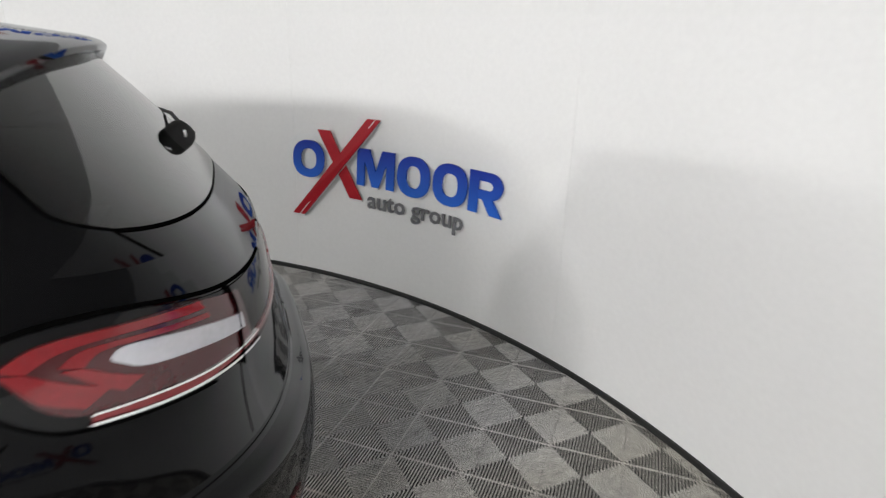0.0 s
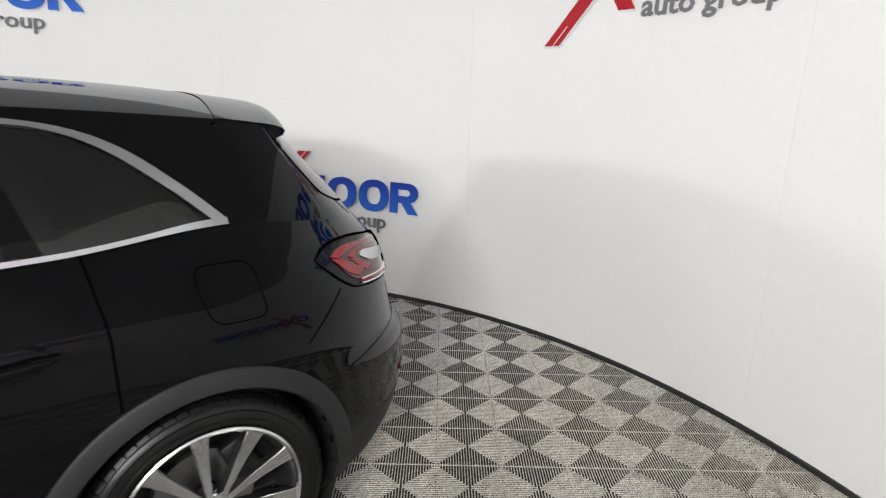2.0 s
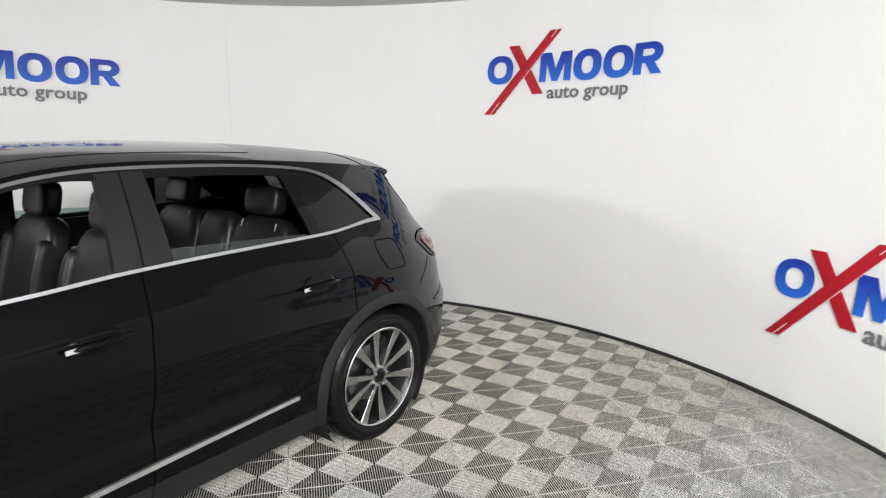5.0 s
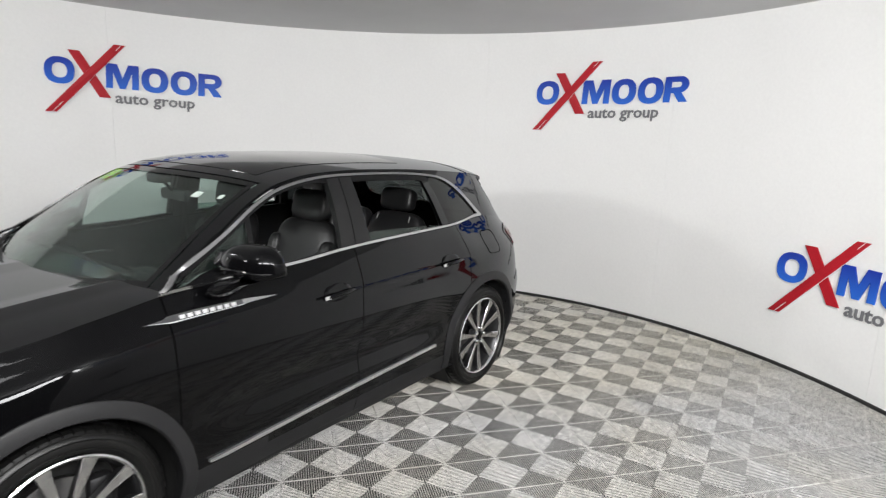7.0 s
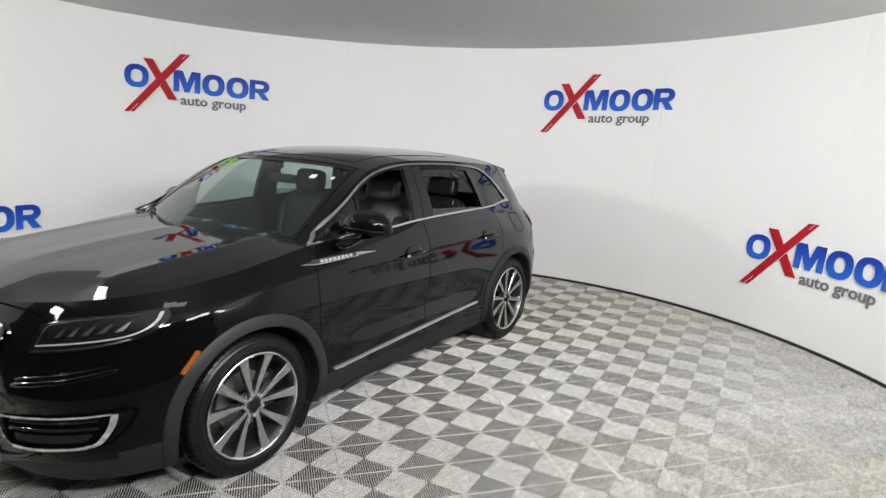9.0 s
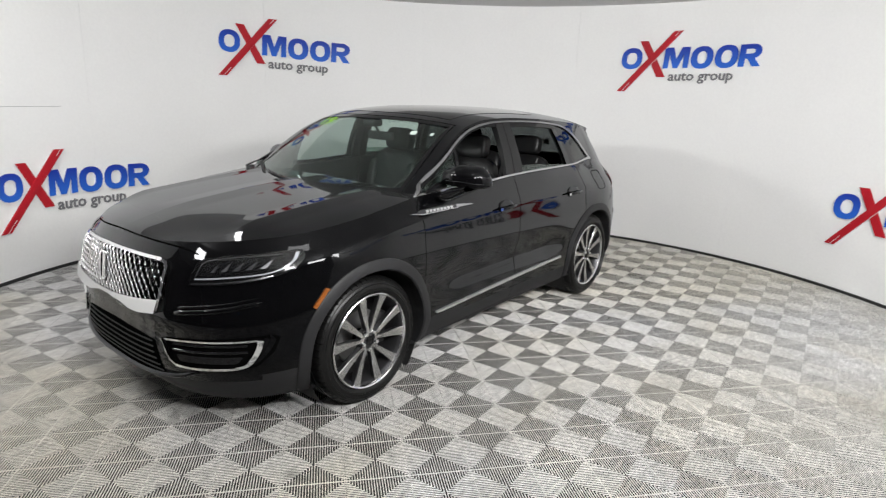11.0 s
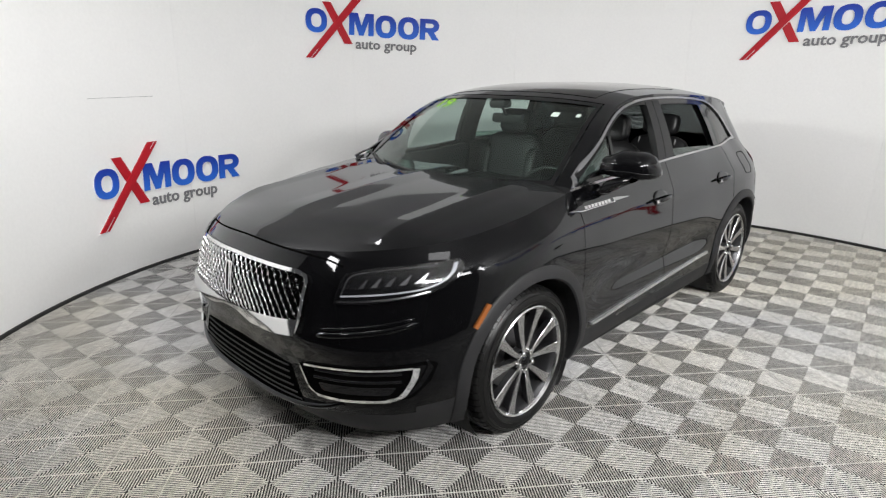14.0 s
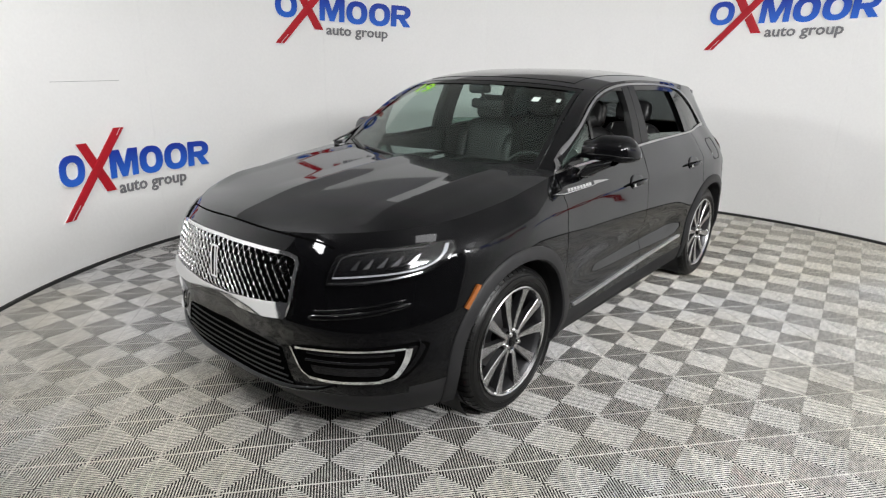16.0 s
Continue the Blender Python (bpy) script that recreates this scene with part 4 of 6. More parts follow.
# ---- wheels ----
def build_wheel(front):
    """A wheel with its outer face towards +y, hub at the origin."""
    root = new("wheel")
    root.parent = CAR
    R, half = 0.386, 0.120
    prof = [(0.284, -half + 0.012), (0.300, -half - 0.004), (0.326, -half - 0.010), (0.352, -half - 0.004), (0.369, -half + 0.010), (0.375, -half + 0.022), (R - 0.010, -half + 0.05)]
    for y in (-0.052, -0.018, 0.018, 0.052):
        prof += [(R, y - 0.007), (R - 0.008, y - 0.0045), (R - 0.008, y + 0.0045), (R, y + 0.007)]
    prof += [(r, -y) for r, y in reversed(prof[:7])]
    tyre = part("tyre", lathe(prof, 96), M_RUBBER, root, angle=50)
    # shoulder blocks of the tread
    bm = bmesh.new()
    for k in range(60):
        for s in (1, -1):
            a = 2 * math.pi * (k + (0.5 if s < 0 else 0)) / 60
            m = Matrix.Rotation(-a, 4, "Y")
            b = bmesh.new()
            for y, top in ((0.060, R), (0.094, R - 0.003), (0.108, R - 0.010), (0.116, R - 0.020)):
                for r, w in ((top, 0.0165), (top - 0.014, 0.0175)):
                    for q in (-w, w):
                        b.verts.new(m @ Vector((r, s * y, q + 0.10 * (y - 0.06))))
            b.verts.ensure_lookup_table()
            v = b.verts
            for i in range(3):
                for j0, j1 in ((0, 1), (1, 3), (3, 2), (2, 0)):
                    b.faces.new((v[4 * i + j0], v[4 * i + j1], v[4 * i + 4 + j1], v[4 * i + 4 + j0]))
            b.faces.new((v[0], v[1], v[3], v[2]))
            b.faces.new((v[12], v[13], v[15], v[14]))
            bmesh.ops.recalc_face_normals(b, faces=b.faces)
            join(bm, b)
    ob = part("tread", bm, M_RUBBER, tyre, smooth=False)
    ob["kind"] = "stuff"
    # raised sidewall ribs
    bm = lathe([(0.312, half + 0.0085), (0.314, half + 0.0115), (0.317, half + 0.0115), (0.319, half + 0.009)], 96)
    part("sidewall_ring", bm, M_RUBBER, tyre)
    bm = lathe([(0.340, half + 0.0065), (0.342, half + 0.0095), (0.346, half + 0.0090), (0.348, half + 0.005)], 96)
    part("sidewall_ring", bm, M_RUBBER, tyre)
    rim_prof = [(0.284, half - 0.004), (0.290, half + 0.004), (0.284, half + 0.008), (0.277, half + 0.004), (0.273, half - 0.006)]
    rim = part("rim", lathe(rim_prof, 96), M_ALLOY, root)
    part("barrel", lathe([(0.273, half - 0.006), (0.266, half - 0.016), (0.258, half - 0.03), (0.250, 0.0), (0.252, -0.10), (0.265, -half)], 96), M_POCKET, rim)
    # spokes: ten, in five pairs
    face = half - 0.012
    for k in range(10):
        pair = k // 2
        side = 1 if k % 2 else -1
        a = 2 * math.pi * pair / 5 + side * radians(17.2) + radians(90)
        t = Vector((math.cos(a), 0, math.sin(a)))
        n = Vector((-math.sin(a), 0, math.cos(a)))
        rows, deep = [], []
        for i in range(9):
            f = i / 8
            r = 0.044 + (0.275 - 0.044) * f
            wd = 0.0105 + 0.0165 * f ** 1.25 + 0.004 * f ** 8
            y = face - 0.004 + 0.010 * f - 0.010 * math.sin(math.pi * f) * 0.5
            skew = side * 0.006 * (1 - f)
            c = t * r - n * skew
            ce = c + Vector((0, y, 0))
            rows.append([ce - n * wd, ce - n * (wd * 0.9) + Vector((0, 0.003, 0)), ce + n * (wd * 0.9) + Vector((0, 0.003, 0)), ce + n * wd])
            deep.append([ce - n * wd, c + Vector((0, y - 0.035, 0)) - n * wd * 0.7, c + Vector((0, y - 0.035, 0)) + n * wd * 0.7, ce + n * wd])
        part("spoke", sheet(rows), M_ALLOY, root)
        part("spoke_back", sheet(deep), M_POCKET, root)
    bm = lathe([(0.0, face + 0.000), (0.034, face + 0.000), (0.040, face - 0.006), (0.064, face - 0.009), (0.069, face - 0.018), (0.066, face - 0.05)], 48)
    hub = part("hub", bm, M_POCKET, root)
    part("centre_cap", lathe([(0.0, face + 0.010), (0.024, face + 0.009), (0.029, face + 0.004), (0.030, face)], 32), M_GLOSS, hub)
    for k in range(5):
        a = 2 * math.pi * k / 5 + radians(54)
        b = lathe([(0.0, face + 0.014), (0.010, face + 0.014), (0.0145, face + 0.008), (0.0145, face - 0.012)], 12)
        bmesh.ops.translate(b, vec=(0.0535 * math.cos(a), 0, 0.0535 * math.sin(a)), verts=b.verts)
        part("lug_nut", b, M_CHROME, hub)
    part("brake_disc", lathe([(0.05, 0.02), (0.165, 0.02), (0.168, 0.012), (0.168, 0.0), (0.05, 0.0)], 64), M_STEEL, root)
    part("wheel_back", lathe([(0.0, -0.03), (0.252, -0.03)], 48), M_BLACK, root)
    b = box(0.09, 0.06, 0.20, 0.015, (0.15 if not front else -0.15, 0.02, 0.03))
    part("brake_caliper", b, M_POCKET, root)
    return root


def place_wheels():
    proto = build_wheel(True)
    spots = [(HUBX, 0.80, 0), (-HUBX, 0.80, 0), (HUBX, -0.80, 180), (-HUBX, -0.80, 180)]
    for k, (x, y, rz) in enumerate(spots):
        m = pose(x, y, HUBZ, 0, 0, rz) @ pose(0, 0, 0, 0, (-4, 23, 11, 40)[k], 0)
        if k == 0:
            proto.matrix_basis = m
        else:
            copy_thing(proto, m)


place_wheels()


def build_arches():
    for hx in (HUBX, -HUBX):
        def lip():
            rows = []
            for k in range(61):
                a = radians(-32 + 244 * k / 60)
                row = []
                for r, off in ((ARCH - 0.012, -0.05), (ARCH - 0.014, 0.004), (ARCH - 0.006, 0.012), (ARCH + 0.045, 0.011), (ARCH + 0.054, 0.006), (ARCH + 0.055, -0.004)):
                    x, z = hx + r * math.cos(a), HUBZ + r * math.sin(a)
                    z = max(z, z_low(x))
                    p = Vector((x, side_y(x, z) + off, z))
                    row.append(p)
                rows.append(row)
            return sheet(rows)
        both("arch_trim", lip, M_CLAD, None, "charcoal plastic wheel arch trim")

        def well():
            rows = []
            for k in range(41):
                a = radians(-40 + 260 * k / 40)
                rows.append([(hx + (ARCH - 0.008) * math.cos(a), y, HUBZ + (ARCH - 0.008) * math.sin(a)) for y in (0.90, 0.75, 0.55)])
            bm = sheet(rows)
            rows = [[(hx + r * math.cos(radians(-40 + 260 * k / 40)), 0.55, HUBZ + r * math.sin(radians(-40 + 260 * k / 40))) for k in range(41)] for r in (0.0, ARCH - 0.008)]
            return tidy(sheet(rows, bm=bm))
        both("wheel_well", well, M_BLACK)


build_arches()

# closed underside
bm = box(3.9, 1.62, 0.05, 0.01, (0.0, 0, 0.30))
box(1.9, 1.80, 0.10, 0.01, (0.0, 0, 0.30), bm=bm)
part("underbody", bm, M_BLACK, CAR)


# ---- car: nose ----
def patch(fn, A, B, off, thick, steps=1, caps=True):
    """A strip with thickness between two lines of surface coordinates, on the surface fn(a, b, off)."""
    rows = []
    for a, b in zip(A, B):
        fr = [fn(a[0] + (b[0] - a[0]) * k / steps, a[1] + (b[1] - a[1]) * k / steps, off) for k in range(steps + 1)]
        bk = [fn(a[0] + (b[0] - a[0]) * k / steps, a[1] + (b[1] - a[1]) * k / steps, off - thick) for k in range(steps, -1, -1)]
        rows.append(fr + bk)
    bm = sheet(rows, closed=True)
    if caps:
        n = len(rows[0])
        bm.verts.ensure_lookup_table()
        for r in (0, len(rows) - 1):
            try:
                bm.faces.new([bm.verts[r * n + k] for k in range(n)])
            except ValueError:
                pass
    return tidy(bm, 0.0001)


def strip(fn, line, width, off, thick, n=24, taper=False):
    """A trim strip of some width along a smooth line on the surface fn."""
    p = np.array(catmull(line, n) if len(line) > 2 else polyline(line, n))
    t = np.gradient(p, axis=0)
    t /= np.linalg.norm(t, axis=1)[:, None] + 1e-9
    nrm = np.c_[-t[:, 1], t[:, 0]]
    w = np.full(n + 1, width / 2)
    if taper:
        w = w * np.clip(np.minimum(np.linspace(0, 6, n + 1), np.linspace(6, 0, n + 1)), 0.12, 1)
    return patch(fn, p + nrm * w[:, None], p - nrm * w[:, None], off, thick)


def loop_strip(fn, pts, width, off, thick):
    """A trim strip round a closed outline, lying inside it."""
    p = np.array(pts + [pts[0]])
    c = np.mean(pts, axis=0)
    q = []
    n = len(pts)
    for k in range(n):
        a, b, d = p[(k - 1) % n], p[k], p[(k + 1) % n]
        e1, e2 = (b - a) / (np.linalg.norm(b - a) + 1e-9), (d - b) / (np.linalg.norm(d - b) + 1e-9)
        m = np.array([-(e1 + e2)[1], (e1 + e2)[0]])
        m /= np.linalg.norm(m) + 1e-9
        if (c - b) @ m < 0:
            m = -m
        s = max(0.5, abs(np.array([-e1[1], e1[0]]) @ m))
        q.append(b + m * width / s)
    q.append(q[0])
    return patch(fn, p, q, off, thick, caps=False)


def round_poly(pts, r=0.02, n=4):
    """An outline with rounded corners."""
    out = []
    m = len(pts)
    for k in range(m):
        a, b, c = (np.array(pts[(k + j) % m], float) for j in (-1, 0, 1))
        ra = min(r, 0.45 * np.linalg.norm(a - b), 0.45 * np.linalg.norm(c - b))
        p, q = b + (a - b) / np.linalg.norm(a - b) * ra, b + (c - b) / np.linalg.norm(c - b) * ra
        for i in range(n + 1):
            t = i / n
            out.append(tuple((1 - t) ** 2 * p + 2 * t * (1 - t) * b + t * t * q))
    return out


def dense(pts, step=0.03):
    """More points along a closed outline."""
    out = []
    m = len(pts)
    for k in range(m):
        a, b = np.array(pts[k], float), np.array(pts[(k + 1) % m], float)
        n = max(1, int(np.linalg.norm(b - a) / step))
        out += [tuple(a + (b - a) * i / n) for i in range(n)]
    return out


def fill(fn, pts, off, rings=3):
    """A panel that fills an outline, following the surface."""
    c = np.mean(pts, axis=0)
    bm = bmesh.new()
    loops = []
    for r in range(rings):
        f = 1 - r / rings
        loops.append([bm.verts.new(fn(*(c + (np.array(p) - c) * f), off)) for p in pts])
    m = bm.verts.new(fn(*c, off))
    n = len(pts)
    for a, b in zip(loops, loops[1:]):
        for k in range(n):
            bm.faces.new([a[k], a[(k + 1) % n], b[(k + 1) % n], b[k]])
    for k in range(n):
        bm.faces.new([loops[-1][k], loops[-1][(k + 1) % n], m])
    return bm


def build_grille():
    root = new("grille")
    root.parent = CAR
    root["label"] = "bright chrome mesh grille with a heavy lower bar"
    half = [(0.0, 0.962), (0.20, 0.958), (0.40, 0.948), (0.440, 0.936), (0.455, 0.912), (0.455, 0.82), (0.450, 0.735), (0.438, 0.690), (0.32, 0.676), (0.16, 0.678), (0.09, 0.692), (0.0, 0.698)]
    outline = half + [(-y, z) for y, z in reversed(half[1:-1])]
    outline = dense(outline, 0.03)
    part("backing", fill(f_pt, outline, 0.004), M_GAP, root)
    part("surround", loop_strip(f_pt, outline, 0.013, 0.020, 0.022), M_CHROME, root)
    # heavy lower bar, thinner in the middle
    for s in (1, -1):
        low = [(0.436, 0.684), (0.32, 0.670), (0.17, 0.672), (0.11, 0.688), (0.06, 0.700), (0.0, 0.702)]
        top = [(0.448, 0.752), (0.32, 0.740), (0.19, 0.730), (0.11, 0.722), (0.06, 0.722), (0.0, 0.722)]
        A, B = polyline(low, 30), polyline(top, 30)
        bm = patch(f_pt, A, B, 0.030, 0.026, steps=3)
        part("lower_bar", bm if s > 0 else flipped(bm), M_CHROME, root)
    # mesh: wavy upright bars that meet in pairs
    top_z = pch((0.0, 0.954), (0.20, 0.950), (0.40, 0.940), (0.455, 0.915))
    n = 25
    step = 0.0179
    for k in range(-n, n + 1):
        y0 = k * step
        zt, zb = top_z(min(0.455, abs(y0))), 0.718 + 0.02 * smooth01((abs(y0) - 0.1) / 0.2)
        lim = 0.449
        if abs(y0) > lim:
            continue
        line = []
        m = 56
        for i in range(m + 1):
            z = zt + (zb - zt) * i / m
            wave = 0.0078 * (1 if k % 2 else -1) * math.cos(2 * math.pi * (z - 0.66) / 0.056)
            line.append((y0 + wave, z))
        p = np.array(line)
        w = 0.0016
        rows = [[f_pt(y + w, z, 0.008), f_pt(y + 0.6 * w, z, 0.018), f_pt(y, z, 0.0205), f_pt(y - 0.6 * w, z, 0.018), f_pt(y - w, z, 0.008)] for y, z in p]
        part("mesh_bar", sheet(rows), M_CHROME, root, angle=60)
    # upright emblem
    em = dense(round_poly([(0.027, 0.915), (0.027, 0.770), (-0.027, 0.770), (-0.027, 0.915)], 0.012), 0.02)
    e = part("emblem", loop_strip(f_pt, em, 0.008, 0.034, 0.014), M_CHROME, root, "upright bright emblem frame")
    part("emblem_bar", patch(f_pt, [(0.005, 0.91), (0.005, 0.775)], [(-0.005, 0.91), (-0.005, 0.775)], 0.033, 0.012), M_CHROME, e)
    part("emblem_face", fill(f_pt, em, 0.024), M_GLOSS, e)


build_grille()


def build_headlamps():
    pts = [(0.566, 0.836), (0.566, 0.90), (0.574, 0.952), (0.645, 0.972), (0.743, 0.984), (0.80, 0.992), (0.836, 0.998), (0.862, 0.955), (0.856, 0.908), (0.826, 0.878), (0.77, 0.859), (0.677, 0.842)]
    outline = dense(round_poly(pts, 0.014, 3), 0.025)
    for s in (1, -1):
        fl = (lambda b: b) if s > 0 else flipped
        root = new("headlamp")
        root.parent = CAR
        root["label"] = "slim headlamp with bright lens blocks and a clear cover"
        part("housing", fl(fill(f_pt, outline, 0.003)), M_GLOSS, root)
        part("bezel", fl(loop_strip(f_pt, outline, 0.005, 0.010, 0.010)), M_GLOSS, root)
        line = [(0.585, 0.868), (0.64, 0.873), (0.711, 0.880), (0.770, 0.888), (0.808, 0.898), (0.834, 0.920), (0.842, 0.950), (0.832, 0.984)]
        part("light_bar", fl(strip(f_pt, line, 0.007, 0.011, 0.006, 40)), M_GUIDE, root, "white daytime light strip")
        line = [(0.576, 0.846), (0.64, 0.850), (0.711, 0.858), (0.770, 0.868), (0.818, 0.884)]
        part("light_bar", fl(strip(f_pt, line, 0.008, 0.010, 0.005, 26)), M_SATIN, root)
        line = [(0.584, 0.866), (0.586, 0.90), (0.594, 0.944), (0.64, 0.960)]
        part("light_bar", fl(strip(f_pt, line, 0.003, 0.009, 0.005, 18)), M_POCKET, root)
        part("light_bar", fl(strip(f_pt, [(0.61, 0.955), (0.70, 0.970), (0.80, 0.979)], 0.003, 0.009, 0.005, 18)), M_POCKET, root)
        for k in range(5):
            y, z = 0.640 + 0.036 * k, 0.906 + 0.0045 * k
            A = [(y - 0.009, z - 0.006), (y + 0.008, z - 0.005)]
            B = [(y + 0.006, z + 0.028), (y + 0.010, z + 0.029)]
            part("lens_block", fl(patch(f_pt, A, B, 0.012, 0.010)), M_ALLOY if k % 3 == 1 else M_POCKET, root)
        ob = part("cover", fl(fill(f_pt, outline, 0.017)), M_LENS, root)
        ob.visible_shadow = False


build_headlamps()


def build_bumper_bits():
    for s in (1, -1):
        fl = (lambda b: b) if s > 0 else flipped
        # lower side opening with its bright frame
        pts = [(0.450, 0.556), (0.60, 0.572), (0.860, 0.596), (0.875, 0.580), (0.862, 0.50), (0.826, 0.432), (0.770, 0.418), (0.60, 0.420), (0.52, 0.420), (0.49, 0.440)]
        outline = dense(round_poly(pts, 0.012, 3), 0.03)
        root = new("fog_lamp")
        root.parent = CAR
        root["label"] = "black fog lamp recess with a chrome frame"
        part("recess", fl(fill(f_pt, outline, 0.003)), M_GAP, root)
        line = [(0.455, 0.548), (0.60, 0.562), (0.825, 0.574)]
        part("frame", fl(strip(f_pt, line, 0.010, 0.012, 0.012, 24)), M_CHROME, root, "chrome frame")
        line = [(0.832, 0.574), (0.824, 0.51), (0.800, 0.447), (0.765, 0.430)]
        part("frame", fl(strip(f_pt, line, 0.014, 0.013, 0.012, 20)), M_CHROME, root, "chrome frame")
        line = [(0.772, 0.428), (0.62, 0.420), (0.52, 0.424)]
        part("frame", fl(strip(f_pt, line, 0.012, 0.014, 0.012, 24)), M_CHROME, root, "chrome frame")
        line = [(0.430, 0.545), (0.448, 0.51), (0.482, 0.450), (0.52, 0.424)]
        part("frame", fl(strip(f_pt, line, 0.005, 0.012, 0.010, 20)), M_CHROME, root, "chrome frame")
        # two level blades and a small lamp set back below them
        for z, lo, hi in ((0.534, 0.505, 0.80), (0.500, 0.50, 0.80)):
            path = [f_pt(lo + (hi - lo) * k / 20, z + 0.012 * k / 20, 0.002) for k in range(21)]
            part("fog_blade", fl(tube(path, 0.008, 10)), M_GLOSS, root)
        part("fog_lens", fl(fill(f_pt, dense(round_poly([(0.52, 0.482), (0.79, 0.490), (0.77, 0.452), (0.54, 0.446)], 0.012), 0.03), 0.007)), M_GLOSS, root)
        # pressed ridge across the bumper corner
        for dz, r in ((0.0, 0.015), (0.024, 0.010)):
            line = catmull([(0.52, 0.700 + dz), (0.63, 0.715 + dz), (0.736, 0.733 + dz), (0.828, 0.762 + dz)], 26)
            path = [f_pt(y, z, -0.004 - 0.014 * abs(2 * k / 26 - 1) ** 6) for k, (y, z) in enumerate(line)]
            part("bumper_ridge", fl(tube(path, r, 12)), M_PAINT, BODY["front_bumper"])
        part("bumper_ridge", fl(strip(f_pt, [(0.855, 0.60), (0.858, 0.56), (0.835, 0.48), (0.80, 0.43)], 0.012, 0.006, 0.010, 20, True)), M_PAINT, BODY["front_bumper"])
    # lower intake with bars
    pts = [(0.0, 0.540), (0.25, 0.532), (0.375, 0.517), (0.41, 0.430), (0.43, 0.355), (0.25, 0.335), (0.0, 0.330)]
    outline = dense(pts + [(-y, z) for y, z in reversed(pts[1:-1])], 0.03)
    intake = part("lower_intake", fill(f_pt, outline, 0.003), M_GAP, CAR, "black lower air intake with level bars")
    for z, w in ((0.36, 0.42), (0.39, 0.405), (0.42, 0.385), (0.45, 0.37), (0.48, 0.365), (0.51, 0.36)):
        part("intake_bar", strip(f_pt, [(-w, z), (0, z - 0.004), (w, z)], 0.007, 0.006, 0.009, 40), M_BLACK, intake)
    line = catmull([(-0.62, 0.392), (-0.50, 0.352), (-0.25, 0.328), (0.0, 0.322), (0.25, 0.328), (0.50, 0.352), (0.62, 0.392)], 60)
    path = [f_pt(y, z, 0.010 - 0.024 * abs(y / 0.62) ** 4) for y, z in line]
    part("chin_lip", tube(path, 0.020, 12, squash=(1.0, 0.75)), M_PAINT, CAR, "glossy black lip under the lower intake")
    # joint between bonnet and bumper
    part("bonnet_joint", strip(f_pt, [(-0.545, 0.978), (-0.47, 1.000), (-0.30, 1.018), (0.0, 1.032), (0.30, 1.018), (0.47, 1.000), (0.545, 0.978)], 0.006, 0.002, 0.004, 50), M_GAP, CAR)
    # amber side markers
    for s in (1, -1):
        fl = (lambda b: b) if s > 0 else flipped
        bm = patch(s_pt, [(1.755, 0.795), (1.80, 0.745), (1.838, 0.705)], [(1.735, 0.785), (1.782, 0.735), (1.822, 0.692)], 0.010, 0.012)
        part("side_marker", fl(bm), M_AMBER, CAR, "amber side marker lamp")


build_bumper_bits()


# ---- car: flanks and tail ----
def t_pt(q, z, off=0.0):
    """A point of the tail's rounded corner; q runs from 0 at the flank to 90 in the middle."""
    q = min(89.9, max(0.1, q))
    c, s = math.sin(radians(q)) ** (2 / PR), math.cos(radians(q)) ** (2 / PR)
    x = XB + (x_rear(z) - XB) * c
    k = smooth01((q - 25) / 40)
    y = side_y(x, z) * (1 - k) + half_width(-1.9, z) * s * k
    cx = -1.5
    n = Vector((x - cx, y * 1.2, 0)).normalized()
    return Vector((x, y, z)) + n * off


def door_handle(x0, x1, z, parent):
    """Cup, grip and bright end of one door handle, from its front end x0 to its rear end x1."""
    xm = (x0 + x1) / 2
    cup = dense(ring_line(xm + 0.0, z + 0.004, 0.096, 0.046, 22, 2.2), 0.05)
    root = new("door_handle")
    root.parent = parent
    rows = []
    for f, d in ((1.0, -0.003), (0.95, -0.0005), (0.75, -0.0002), (0.4, 0.0002), (0.05, 0.0004)):
        rows.append([s_pt(xm + (p[0] - xm) * f, z + (p[1] - z) * f, d + 0.006) for p in cup])
    bm = sheet(rows, closed=True)
    part("cup", bm, M_PAINT, root)
    n = 18
    rows = []
    for k in range(n + 1):
        f = k / n
        x = x0 + (x1 - x0) * f
        h = 0.0125 * min(1.0, 0.35 + 3.2 * min(f, 1 - f))
        lift = 0.010 + 0.026 * math.sin(math.pi * f) ** 0.5
        c = s_pt(x, z + 0.010 * f - 0.005, lift)
        rows.append([c + Vector((0, 0.011 * math.cos(a), h * math.sin(a))) for a in [2 * math.pi * i / 10 for i in range(10)]])
    bm = sheet(rows, closed=True)
    bm.verts.ensure_lookup_table()
    for r in (0, n):
        bm.faces.new([bm.verts[r * 10 + i] for i in range(10)])
    part("grip", bm, M_PAINT, root)
    tip = strip(s_pt, [(x0 + 0.004, z - 0.006), (x0 - 0.045, z - 0.004)], 0.014, 0.034, 0.018, 6)
    part("bright_end", tip, M_CHROME, root)
    return root


def mirror_side(root):
    for o in root.children_recursive:
        o.data = o.data.copy()
        for v in o.data.vertices:
            v.co.y = -v.co.y
        o.data.flip_normals()


